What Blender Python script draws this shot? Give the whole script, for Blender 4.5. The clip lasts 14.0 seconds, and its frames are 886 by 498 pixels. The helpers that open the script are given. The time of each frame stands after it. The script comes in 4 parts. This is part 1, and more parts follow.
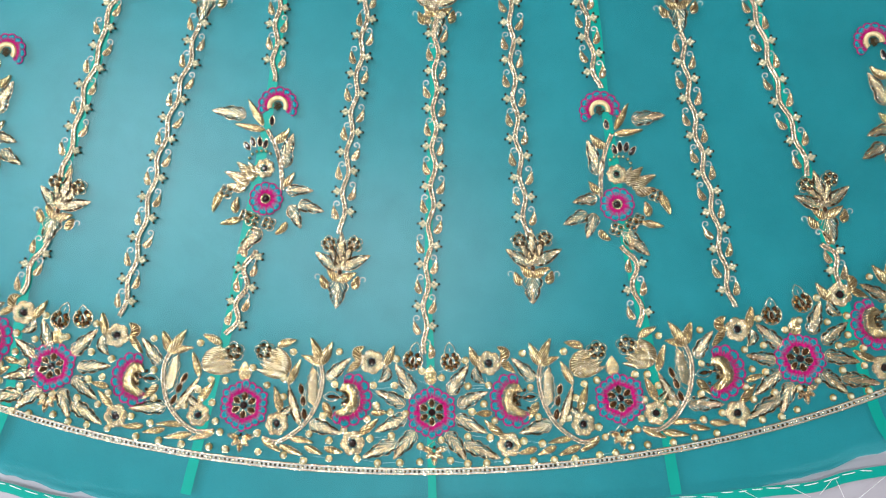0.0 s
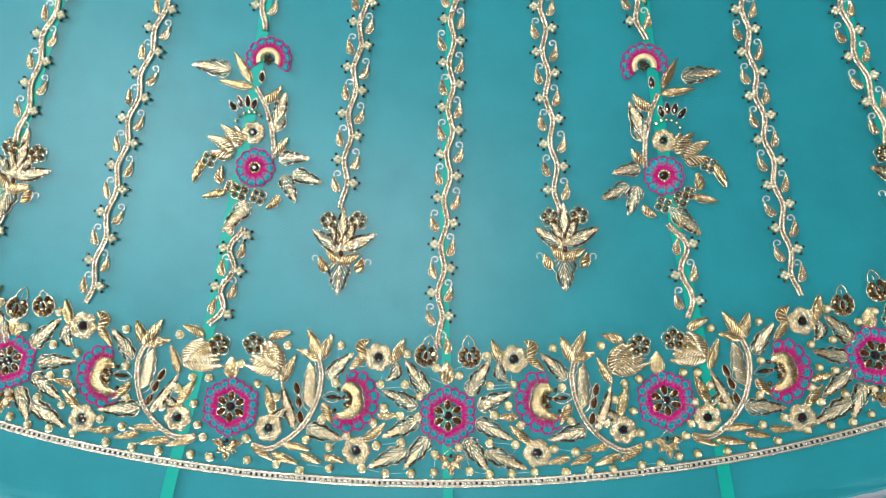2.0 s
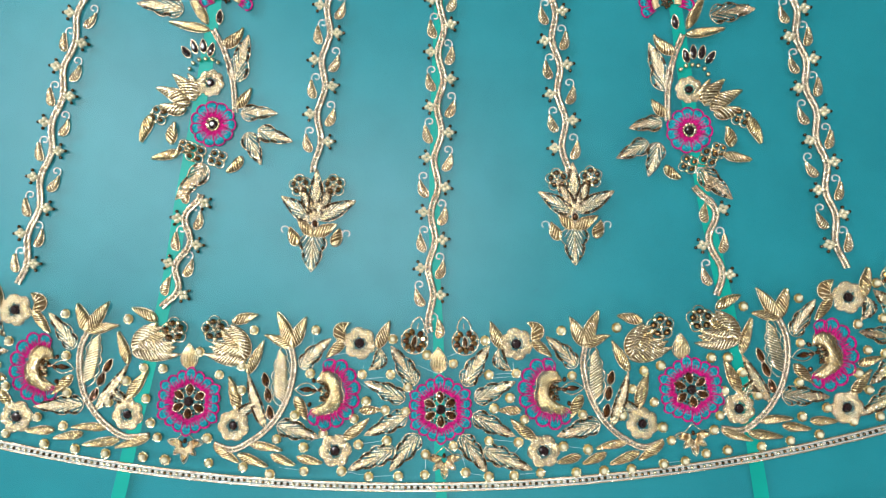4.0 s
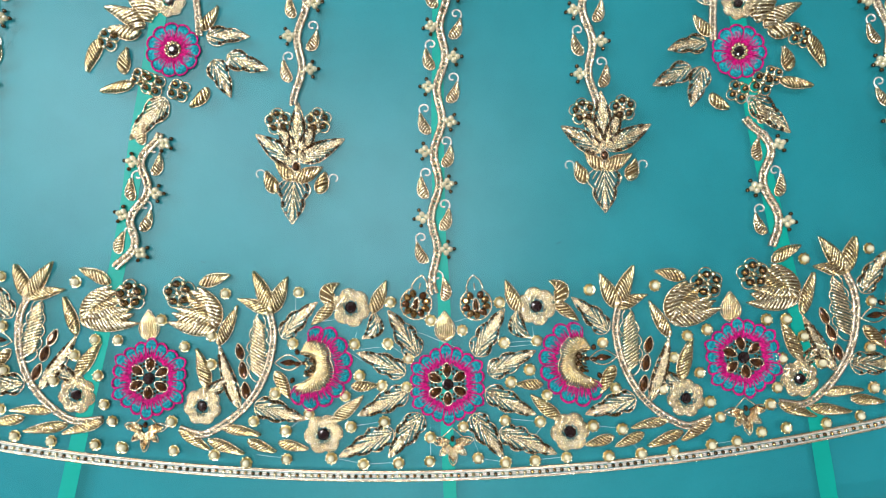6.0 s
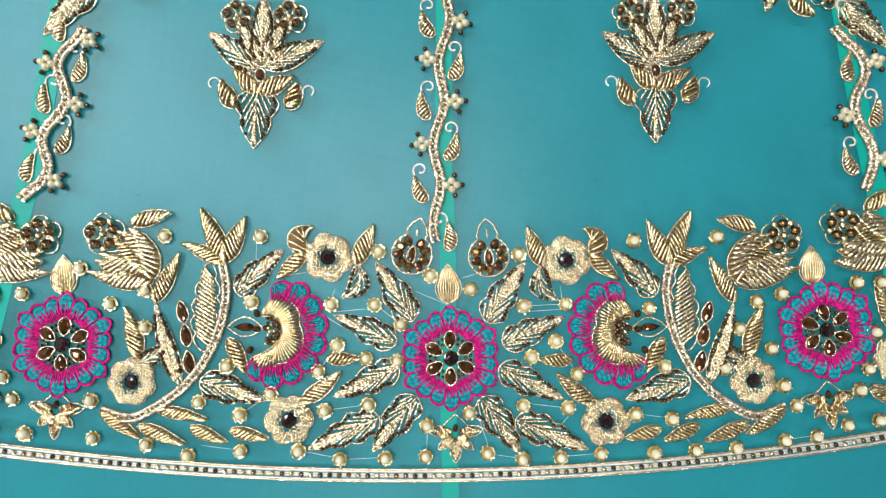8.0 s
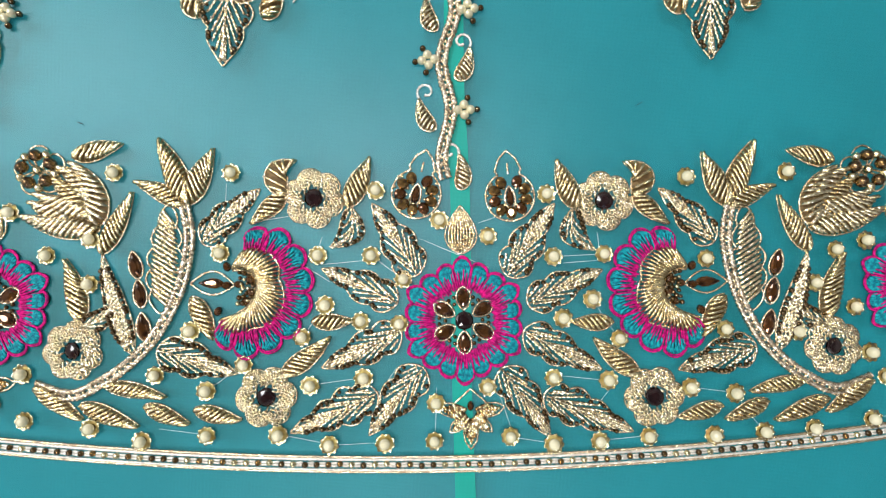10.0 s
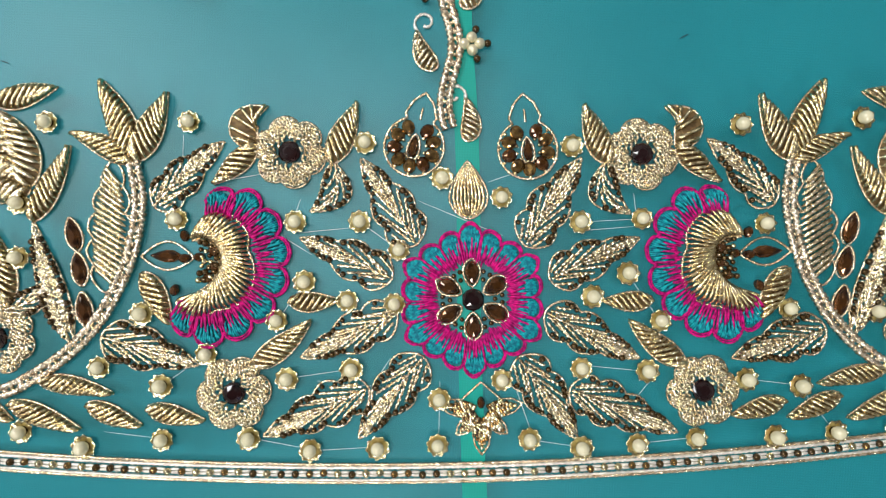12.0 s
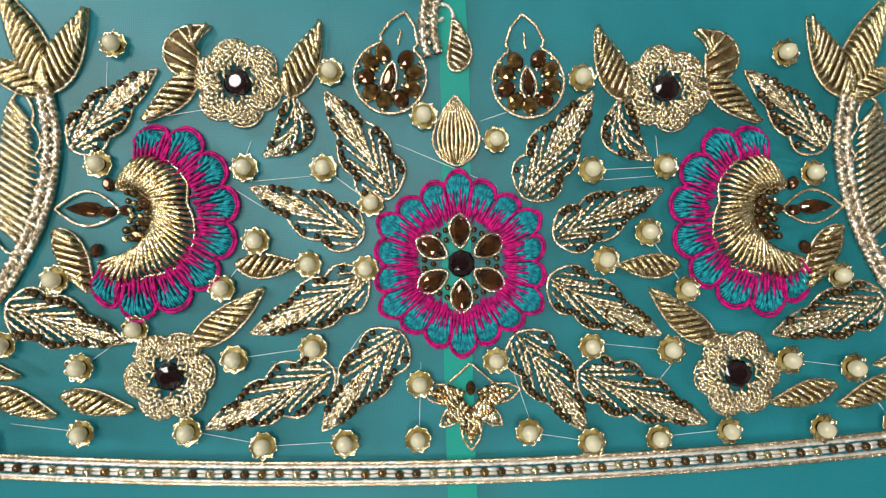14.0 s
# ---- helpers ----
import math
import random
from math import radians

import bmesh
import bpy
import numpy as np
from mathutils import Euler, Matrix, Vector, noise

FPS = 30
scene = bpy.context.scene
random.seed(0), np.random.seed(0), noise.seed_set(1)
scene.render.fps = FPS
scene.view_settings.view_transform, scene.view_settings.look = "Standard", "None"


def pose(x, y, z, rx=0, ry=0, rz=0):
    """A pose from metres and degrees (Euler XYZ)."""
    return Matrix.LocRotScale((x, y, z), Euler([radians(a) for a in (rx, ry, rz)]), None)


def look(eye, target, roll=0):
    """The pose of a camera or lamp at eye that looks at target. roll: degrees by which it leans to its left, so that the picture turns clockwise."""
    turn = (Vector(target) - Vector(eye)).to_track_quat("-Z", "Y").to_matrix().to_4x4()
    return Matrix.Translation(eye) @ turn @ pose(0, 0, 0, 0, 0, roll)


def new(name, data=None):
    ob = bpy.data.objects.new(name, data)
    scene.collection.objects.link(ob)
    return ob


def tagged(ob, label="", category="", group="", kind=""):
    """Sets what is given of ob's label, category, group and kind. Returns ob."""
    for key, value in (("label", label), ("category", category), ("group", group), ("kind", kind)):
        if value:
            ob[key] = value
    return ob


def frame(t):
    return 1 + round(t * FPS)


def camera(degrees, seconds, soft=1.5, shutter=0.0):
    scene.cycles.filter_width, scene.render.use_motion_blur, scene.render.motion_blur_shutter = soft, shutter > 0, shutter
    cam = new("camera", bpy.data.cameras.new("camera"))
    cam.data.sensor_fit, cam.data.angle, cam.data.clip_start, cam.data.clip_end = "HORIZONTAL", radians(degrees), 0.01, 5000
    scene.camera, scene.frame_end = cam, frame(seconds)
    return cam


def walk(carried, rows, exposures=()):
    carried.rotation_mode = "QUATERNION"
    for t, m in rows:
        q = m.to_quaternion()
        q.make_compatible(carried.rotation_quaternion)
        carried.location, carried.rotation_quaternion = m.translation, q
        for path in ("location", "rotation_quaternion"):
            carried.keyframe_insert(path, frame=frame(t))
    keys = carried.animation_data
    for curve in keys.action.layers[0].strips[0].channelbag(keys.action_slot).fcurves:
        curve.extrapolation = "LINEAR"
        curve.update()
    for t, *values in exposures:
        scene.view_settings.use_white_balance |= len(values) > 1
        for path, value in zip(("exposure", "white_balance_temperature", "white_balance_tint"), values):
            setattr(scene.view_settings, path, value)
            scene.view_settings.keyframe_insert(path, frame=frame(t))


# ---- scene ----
cam = camera(78.70, 14.0, 1.1)
# seconds, eye in metres, turn in degrees
PATH = [
    (0, 0.02936, 0.11648, 0.61185, 5.922, 1.215, -1.647),
    (0.5, 0.02765, 0.12632, 0.58971, 5.916, 1.151, -1.591),
    (1, 0.01715, 0.12673, 0.57076, 5.344, 1.414, -1.467),
    (1.5, 0.01283, 0.11987, 0.54755, 4.971, 1.101, -1.359),
    (2, 0.00908, 0.11847, 0.52671, 4.375, 1.1, -1.451),
    (2.5, 0.01064, 0.11077, 0.50618, 3.159, 1.276, -1.671),
    (2.7, 0.01486, 0.11331, 0.50017, 3.297, 0.996, -1.726),
    (4.8, 0.00059, 0.10247, 0.42329, 1.383, 0.557, -2.352),
    (5, -0.00322, 0.09795, 0.4168, 1.07, 0.653, -2.603),
    (5.5, -0.0068, 0.09109, 0.4019, 1.194, 0.884, -3.061),
    (6, 0.00292, 0.08202, 0.38146, 1.822, 0.276, -2.532),
    (6.5, 0.0074, 0.06604, 0.35796, 1.595, -0.096, -2.003),
    (7, 0.00453, 0.05083, 0.33841, 1.229, -0.316, -1.515),
    (7.2, 0.00222, 0.05439, 0.32965, 1.928, -0.383, -1.53),
    (9.3, -0.0136, 0.03866, 0.26052, 1.096, -1.242, -1.183),
    (9.5, -0.01381, 0.0367, 0.25756, 1.512, -1.043, -1.298),
    (10, -0.01202, 0.0227, 0.242, 2.125, -0.957, -1.725),
    (10.5, -0.01775, 0.01807, 0.22198, 2.247, -1.399, -1.365),
    (11, -0.01129, 0.01159, 0.20802, 1.337, -0.695, -1.683),
    (11.5, -0.01158, 0.01286, 0.20483, 1.043, -1.177, -1.672),
    (12, -0.01278, 0.01431, 0.19955, 1.221, -0.876, -1.972),
    (12.5, -0.01306, 0.00939, 0.19068, 0.71, -1.409, -1.718),
    (13, -0.01076, 0.00379, 0.18078, 0.437, -1.693, -1.601),
    (13.5, -0.00905, 0.00435, 0.17133, 0.702, -1.888, -1.721),
    (14, -0.00898, 0.00246, 0.16442, 0.592, -1.509, -1.862),
]
EXPOSURE = [(0.0, 0.2, 6500, 10), (2.7, 0.2, 6500, 10), (4.8, 0.2, 6500, 10), (7.2, 0.2, 6500, 10), (9.5, 0.17, 6500, 10), (11.0, 0.05, 6550, 10), (12.5, -0.13, 6650, 10), (14.0, -0.22, 6850, 10)]
walk(cam, [(t, pose(*row)) for t, *row in PATH], EXPOSURE)

# ---- light: daylight through two window openings, an added unseen fill overhead, and the sky outside ----
world = bpy.data.worlds.new("daylight")
scene.world = world
world.use_nodes = True
wt = world.node_tree
sky = wt.nodes.new("ShaderNodeTexSky")
sky.sky_type, sky.sun_disc = "NISHITA", False
sky.sun_elevation, sky.sun_rotation = radians(38), radians(200)
wt.links.new(sky.outputs[0], wt.nodes["Background"].inputs[0])
wt.nodes["Background"].inputs[1].default_value = 0.12


def area_light(name, at, target, wide, high, watts, colour):
    data = bpy.data.lights.new(name, "AREA")
    data.shape, data.size, data.size_y, data.energy, data.color = "RECTANGLE", wide, high, watts, colour
    ob = new(name, data)
    ob.matrix_world = look(at, target)
    return ob


area_light("daylight_south", (-0.3, -1.76, 1.95), (-0.1, 0.1, 0.0), 0.5, 0.45, 24.0, (1.0, 0.96, 0.90))
area_light("daylight_west", (-1.52, 0.75, 1.95), (-0.2, 0.3, 0.0), 1.1, 0.9, 44.0, (0.94, 0.98, 1.0))
# unseen fill, added overhead to brighten the gold and the middle of the cloth
area_light("overhead_fill", (-0.3, 0.35, 2.62), (-0.3, 0.35, 0.0), 0.55, 0.12, 33.0, (0.97, 0.99, 1.0))

# ---- materials ----
def material(name):
    m = bpy.data.materials.new(name)
    m.use_nodes = True
    return m, m.node_tree, m.node_tree.nodes["Principled BSDF"]


def add(tree, kind, **values):
    n = tree.nodes.new(kind)
    for key, v in values.items():
        n.inputs[key.replace("_", " ")].default_value = v
    return n


def speckle(tree, scale, low, high, a, b, detail=4.0):
    """A ramp between two colours over noise at that scale (per metre)."""
    at = tree.nodes.new("ShaderNodeTexCoord")
    n = add(tree, "ShaderNodeTexNoise", Scale=scale, Detail=detail)
    tree.links.new(at.outputs["Object"], n.inputs["Vector"])
    r = tree.nodes.new("ShaderNodeValToRGB")
    r.color_ramp.elements[0].position, r.color_ramp.elements[1].position = low, high
    r.color_ramp.elements[0].color, r.color_ramp.elements[1].color = (*a, 1), (*b, 1)
    tree.links.new(n.outputs["Fac"], r.inputs["Fac"])
    return r


def bumped(tree, bsdf, scale, strength, distance):
    at = tree.nodes.new("ShaderNodeTexCoord")
    n = add(tree, "ShaderNodeTexNoise", Scale=scale, Detail=3.0)
    b = add(tree, "ShaderNodeBump", Strength=strength, Distance=distance)
    tree.links.new(at.outputs["Object"], n.inputs["Vector"])
    tree.links.new(n.outputs["Fac"], b.inputs["Height"])
    tree.links.new(b.outputs["Normal"], bsdf.inputs["Normal"])


def sheer(name, dye, tint, cover, rough, gloss=0.8, ior=1.5):
    """Sheer woven cloth: threads that cover part of the area, and gaps that let tinted light through."""
    m, tree, bsdf = material(name)
    at = tree.nodes.new("ShaderNodeTexCoord")
    bsdf.inputs["Roughness"].default_value = rough
    bsdf.inputs["Specular IOR Level"].default_value = gloss
    bsdf.inputs["IOR"].default_value = ior
    base = speckle(tree, 9.0, 0.3, 0.7, [c * 0.9 for c in dye], [min(1, c * 1.08) for c in dye])
    tree.links.new(base.outputs["Color"], bsdf.inputs["Base Color"])
    clear = add(tree, "ShaderNodeBsdfTransparent")
    clear.inputs["Color"].default_value = (*tint, 1)
    mix = tree.nodes.new("ShaderNodeMixShader")
    # warp and weft: fine threads, with slubs
    total = None
    for k in (0, 1):
        w = add(tree, "ShaderNodeTexWave", Scale=520.0, Distortion=2.0, Detail=2.0, Detail_Scale=0.6)
        w.bands_direction = "XY"[k]
        tree.links.new(at.outputs["Object"], w.inputs["Vector"])
        if total is None:
            total = w
        else:
            s = tree.nodes.new("ShaderNodeMath")
            s.operation = "ADD"
            tree.links.new(total.outputs["Fac"], s.inputs[0])
            tree.links.new(w.outputs["Fac"], s.inputs[1])
            total = s
    cloud = add(tree, "ShaderNodeTexNoise", Scale=35.0, Detail=5.0)
    tree.links.new(at.outputs["Object"], cloud.inputs["Vector"])
    f = tree.nodes.new("ShaderNodeMath")
    f.operation = "MULTIPLY_ADD"
    tree.links.new(total.outputs[0], f.inputs[0])
    f.inputs[1].default_value, f.inputs[2].default_value = 0.06, cover - 0.10
    g = tree.nodes.new("ShaderNodeMath")
    g.operation = "MULTIPLY_ADD"
    tree.links.new(cloud.outputs["Fac"], g.inputs[0])
    g.inputs[1].default_value = 0.08
    tree.links.new(f.outputs[0], g.inputs[2])
    tree.links.new(g.outputs[0], mix.inputs["Fac"])
    tree.links.new(clear.outputs[0], mix.inputs[1])
    tree.links.new(bsdf.outputs[0], mix.inputs[2])
    bump = add(tree, "ShaderNodeBump", Strength=0.10, Distance=0.0002)
    tree.links.new(total.outputs[0], bump.inputs["Height"])
    tree.links.new(bump.outputs["Normal"], bsdf.inputs["Normal"])
    tree.links.new(mix.outputs[0], tree.nodes["Material Output"].inputs["Surface"])
    return m


def plain(name, a, b, rough, metal=0.0, scale=300.0, bump=0.0, bump_scale=2500.0, coat=0.0, low=0.35, high=0.65, gloss=0.5):
    m, tree, bsdf = material(name)
    r = speckle(tree, scale, low, high, a, b)
    tree.links.new(r.outputs["Color"], bsdf.inputs["Base Color"])
    bsdf.inputs["Roughness"].default_value = rough
    bsdf.inputs["Metallic"].default_value = metal
    bsdf.inputs["Coat Weight"].default_value = coat
    bsdf.inputs["Specular IOR Level"].default_value = gloss
    if bump:
        bumped(tree, bsdf, bump_scale, bump, 0.0003)
    return m


CLOTH = sheer("teal_organza", (0.008, 0.27, 0.295), (0.23, 0.80, 0.85), 0.40, 0.39, 0.75, 1.56)
SEAM = sheer("doubled_teal_organza", (0.0, 0.33, 0.27), (0.01, 0.46, 0.40), 0.86, 0.46, 0.3)
MAT = plain("lavender_grey_sheet", (0.36, 0.34, 0.39), (0.43, 0.41, 0.46), 0.85, scale=14.0, bump=0.2)
WALL = plain("wall_paint", (0.22, 0.21, 0.20), (0.28, 0.27, 0.26), 0.8, scale=5.0)
# gold wires and cords: glints and groove shade are partly painted into the speckle
GOLD = plain("gold_coil_wire", (0.42, 0.30, 0.12), (1.0, 0.87, 0.56), 0.19, 1.0, scale=900.0, bump=0.7, bump_scale=3200.0, low=0.34, high=0.62)
PALE_GOLD = plain("pale_gold_coil", (0.54, 0.42, 0.22), (1.0, 0.91, 0.68), 0.20, 1.0, scale=900.0, bump=0.7, bump_scale=3200.0, low=0.34, high=0.62)
CHAIN = plain("bright_gold_chain", (0.50, 0.39, 0.21), (1.0, 0.91, 0.69), 0.20, 1.0, scale=700.0, bump=0.6, bump_scale=2600.0, low=0.36, high=0.58)
PALE = plain("pale_gold_cord", (0.52, 0.39, 0.23), (0.97, 0.84, 0.64), 0.26, 0.9, scale=600.0, bump=0.7, bump_scale=2600.0)
SILVER = plain("silver_white_cord", (0.70, 0.66, 0.58), (0.96, 0.93, 0.86), 0.26, 0.55, scale=500.0, bump=0.7, bump_scale=2600.0)
CUP = plain("gold_sequin", (0.64, 0.55, 0.32), (0.94, 0.87, 0.62), 0.14, 1.0, scale=200.0)
PEARL = plain("cream_pearl", (0.60, 0.55, 0.36), (0.76, 0.71, 0.50), 0.12, 0.0, scale=150.0, coat=0.8)
SMALL_PEARL = plain("ivory_pearl", (0.66, 0.60, 0.38), (0.90, 0.84, 0.62), 0.12, 0.5, scale=150.0, coat=0.8)
BRONZE = plain("bronze_bead", (0.022, 0.012, 0.004), (0.15, 0.085, 0.02), 0.10, 0.6, scale=250.0, coat=0.6)
# brown glass; the lighter speckle paints golden glints into the stones
AMBER = plain("brown_cut_glass", (0.020, 0.006, 0.002), (0.26, 0.10, 0.022), 0.06, 0.7, scale=190.0, coat=1.0)
BLACK = plain("black_cut_glass", (0.004, 0.002, 0.003), (0.02, 0.005, 0.005), 0.05, 0.0, scale=180.0, coat=1.0)
MAGENTA = plain("magenta_silk", (0.18, 0.001, 0.075), (0.68, 0.002, 0.21), 0.62, 0.0, scale=600.0, bump=0.6, gloss=0.25)
TURQ = plain("turquoise_silk", (0.001, 0.085, 0.15), (0.003, 0.39, 0.42), 0.6, 0.0, scale=600.0, bump=0.6, gloss=0.25)
CREAM = plain("cream_gold_silk", (0.62, 0.47, 0.22), (0.95, 0.80, 0.50), 0.30, 0.4, scale=700.0, bump=0.6)
THREAD = plain("white_thread", (0.75, 0.78, 0.78), (0.9, 0.9, 0.9), 0.5, scale=300.0)
LINT = plain("dark_lint", (0.015, 0.05, 0.06), (0.03, 0.08, 0.09), 0.8, scale=300.0)
# wide dark-to-light speckle paints in glints along the stems
STEM = plain("silver_gold_cord", (0.36, 0.27, 0.16), (0.97, 0.88, 0.72), 0.24, 0.85, scale=560.0, bump=0.8, bump_scale=2600.0)
# golden glints are painted into this glass by its light speckle
TOPAZ = plain("golden_brown_glass", (0.05, 0.022, 0.005), (0.52, 0.31, 0.09), 0.08, 0.85, scale=300.0, coat=1.0)
# dark brown carries the shade in the grooves between coils
UNDER = plain("shaded_brown_padding", (0.11, 0.065, 0.022), (0.24, 0.15, 0.055), 0.7, scale=500.0, bump=0.5)

# ---- the place: floor sheet, plain room, the stretched cloth with its seams ----
MM = 0.001
GAP = 0.010


def mesh_of(name, verts, faces, mat, smooth=True):
    me = bpy.data.meshes.new(name)
    me.from_pydata([tuple(v) for v in verts], [], [tuple(f) for f in faces])
    me.materials.append(mat)
    if smooth:
        me.polygons.foreach_set("use_smooth", [True] * len(me.polygons))
    me.update()
    return me


def box_mesh(name, x0, y0, z0, x1, y1, z1, mat):
    bm = bmesh.new()
    bmesh.ops.create_cube(bm, size=1.0, matrix=Matrix.Translation(((x0 + x1) / 2, (y0 + y1) / 2, (z0 + z1) / 2)) @ Matrix.Diagonal((x1 - x0, y1 - y0, z1 - z0, 1)))
    me = bpy.data.meshes.new(name)
    bm.to_mesh(me)
    bm.free()
    me.materials.append(mat)
    return me


def slab(name, parts, mat, label):
    """One wall out of upright boxes round its opening."""
    bm = bmesh.new()
    for x0, y0, z0, x1, y1, z1 in parts:
        bmesh.ops.create_cube(bm, size=1.0, matrix=Matrix.Translation(((x0 + x1) / 2, (y0 + y1) / 2, (z0 + z1) / 2)) @ Matrix.Diagonal((x1 - x0, y1 - y0, z1 - z0, 1)))
    me = bpy.data.meshes.new(name)
    bm.to_mesh(me)
    bm.free()
    me.materials.append(mat)
    return tagged(new(name, me), label, "wall", kind="structure")


Z0 = -GAP
tagged(new("floor", box_mesh("floor", -1.6, -1.8, Z0 - 0.1, 1.9, 1.55, Z0, MAT)), "floor spread with a plain lavender grey sheet", "floor", kind="structure")
slab("wall_south", [(-1.6, -1.95, Z0, -0.6, -1.8, 2.7), (0.6, -1.95, Z0, 1.9, -1.8, 2.7), (-0.6, -1.95, Z0, 0.6, -1.8, 1.5), (-0.6, -1.95, 2.4, 0.6, -1.8, 2.7)], WALL, "plain plastered wall with a window opening")
slab("wall_north", [(-1.6, 1.55, Z0, 1.9, 1.7, 2.7)], WALL, "plain plastered wall")
slab("wall_east", [(1.9, -1.8, Z0, 2.05, 1.55, 2.7)], WALL, "plain plastered wall")
slab("wall_west", [(-1.75, -1.8, Z0, -1.6, 0.2, 2.7), (-1.75, 1.3, Z0, -1.6, 1.55, 2.7), (-1.75, 0.2, Z0, -1.6, 1.3, 1.5), (-1.75, 0.2, 2.4, -1.6, 1.3, 2.7)], WALL, "plain plastered wall with a window opening")
tagged(new("ceiling", box_mesh("ceiling", -1.75, -1.95, 2.7, 2.05, 1.7, 2.85, WALL)), "plain plastered ceiling", "ceiling", kind="structure")

# the skirt cloth is part of a ring about this centre (mm)
CX, CY = 3.0, 1650.0


def ring(r, a):
    """Place (mm) at radius r and angle a (degrees, 0 towards the viewer's feet, plus to the right)."""
    return CX + r * math.sin(radians(a)), CY - r * math.cos(radians(a))


def cloth_mesh(name, r0, r1, a0, a1, nr, na, z, mat, edge=0.0):
    verts, faces = [], []
    for i in range(nr + 1):
        for j in range(na + 1):
            r = r0 + (r1 - r0) * i / nr
            a = a0 + (a1 - a0) * j / na
            if edge and i == nr:
                r += edge * noise.noise((a * 0.7, 3.0, 0.0)) + 3 * noise.noise((a * 3.1, 9.0, 0.0))
            x, y = ring(r, a)
            verts.append((x * MM, y * MM, z + 0.00012 * noise.noise((x * 0.006, y * 0.006, 0.0))))
    for i in range(nr):
        for j in range(na):
            k = i * (na + 1) + j
            faces.append((k, k + 1, k + na + 2, k + na + 1))
    return mesh_of(name, verts, faces, mat)


tagged(new("cloth", cloth_mesh("cloth", 700, 1772, -32, 32, 60, 180, -0.0003, CLOTH, 6.0)), "sheer teal organza skirt cloth stretched flat", "cloth", kind="structure")


def ribbon(name, pts, half, z, mat, label):
    verts, faces = [], []
    for i, (x, y) in enumerate(pts):
        a = pts[max(0, i - 1)]
        b = pts[min(len(pts) - 1, i + 1)]
        d = Vector((b[0] - a[0], b[1] - a[1])).normalized()
        w = half * (1 + 0.12 * noise.noise((x * 0.02, y * 0.02, 5.0)))
        for s in (-1, 1):
            verts.append(((x - s * d.y * w) * MM, (y + s * d.x * w) * MM, z))
    for i in range(len(pts) - 1):
        faces.append((2 * i, 2 * i + 2, 2 * i + 3, 2 * i + 1))
    return tagged(new(name, mesh_of(name, verts, faces, mat)), label, "seam", kind="structure")


def smooth_line(pts, n=40):
    """n+1 points on a Catmull-Rom curve through pts."""
    p = [np.array(q, float) for q in pts]
    p = [2 * p[0] - p[1]] + p + [2 * p[-1] - p[-2]]
    out = []
    m = len(pts) - 1
    for i in range(n + 1):
        u = m * i / n
        k = min(int(u), m - 1)
        t = u - k
        a, b, c, d = p[k:k + 4]
        out.append(0.5 * (2 * b + (c - a) * t + (2 * a - 5 * b + 4 * c - d) * t * t + (3 * b - a - 3 * c + d) * t ** 3))
    return out


# ---- sewing: every length below is in mm ----
rng = np.random.RandomState(7)


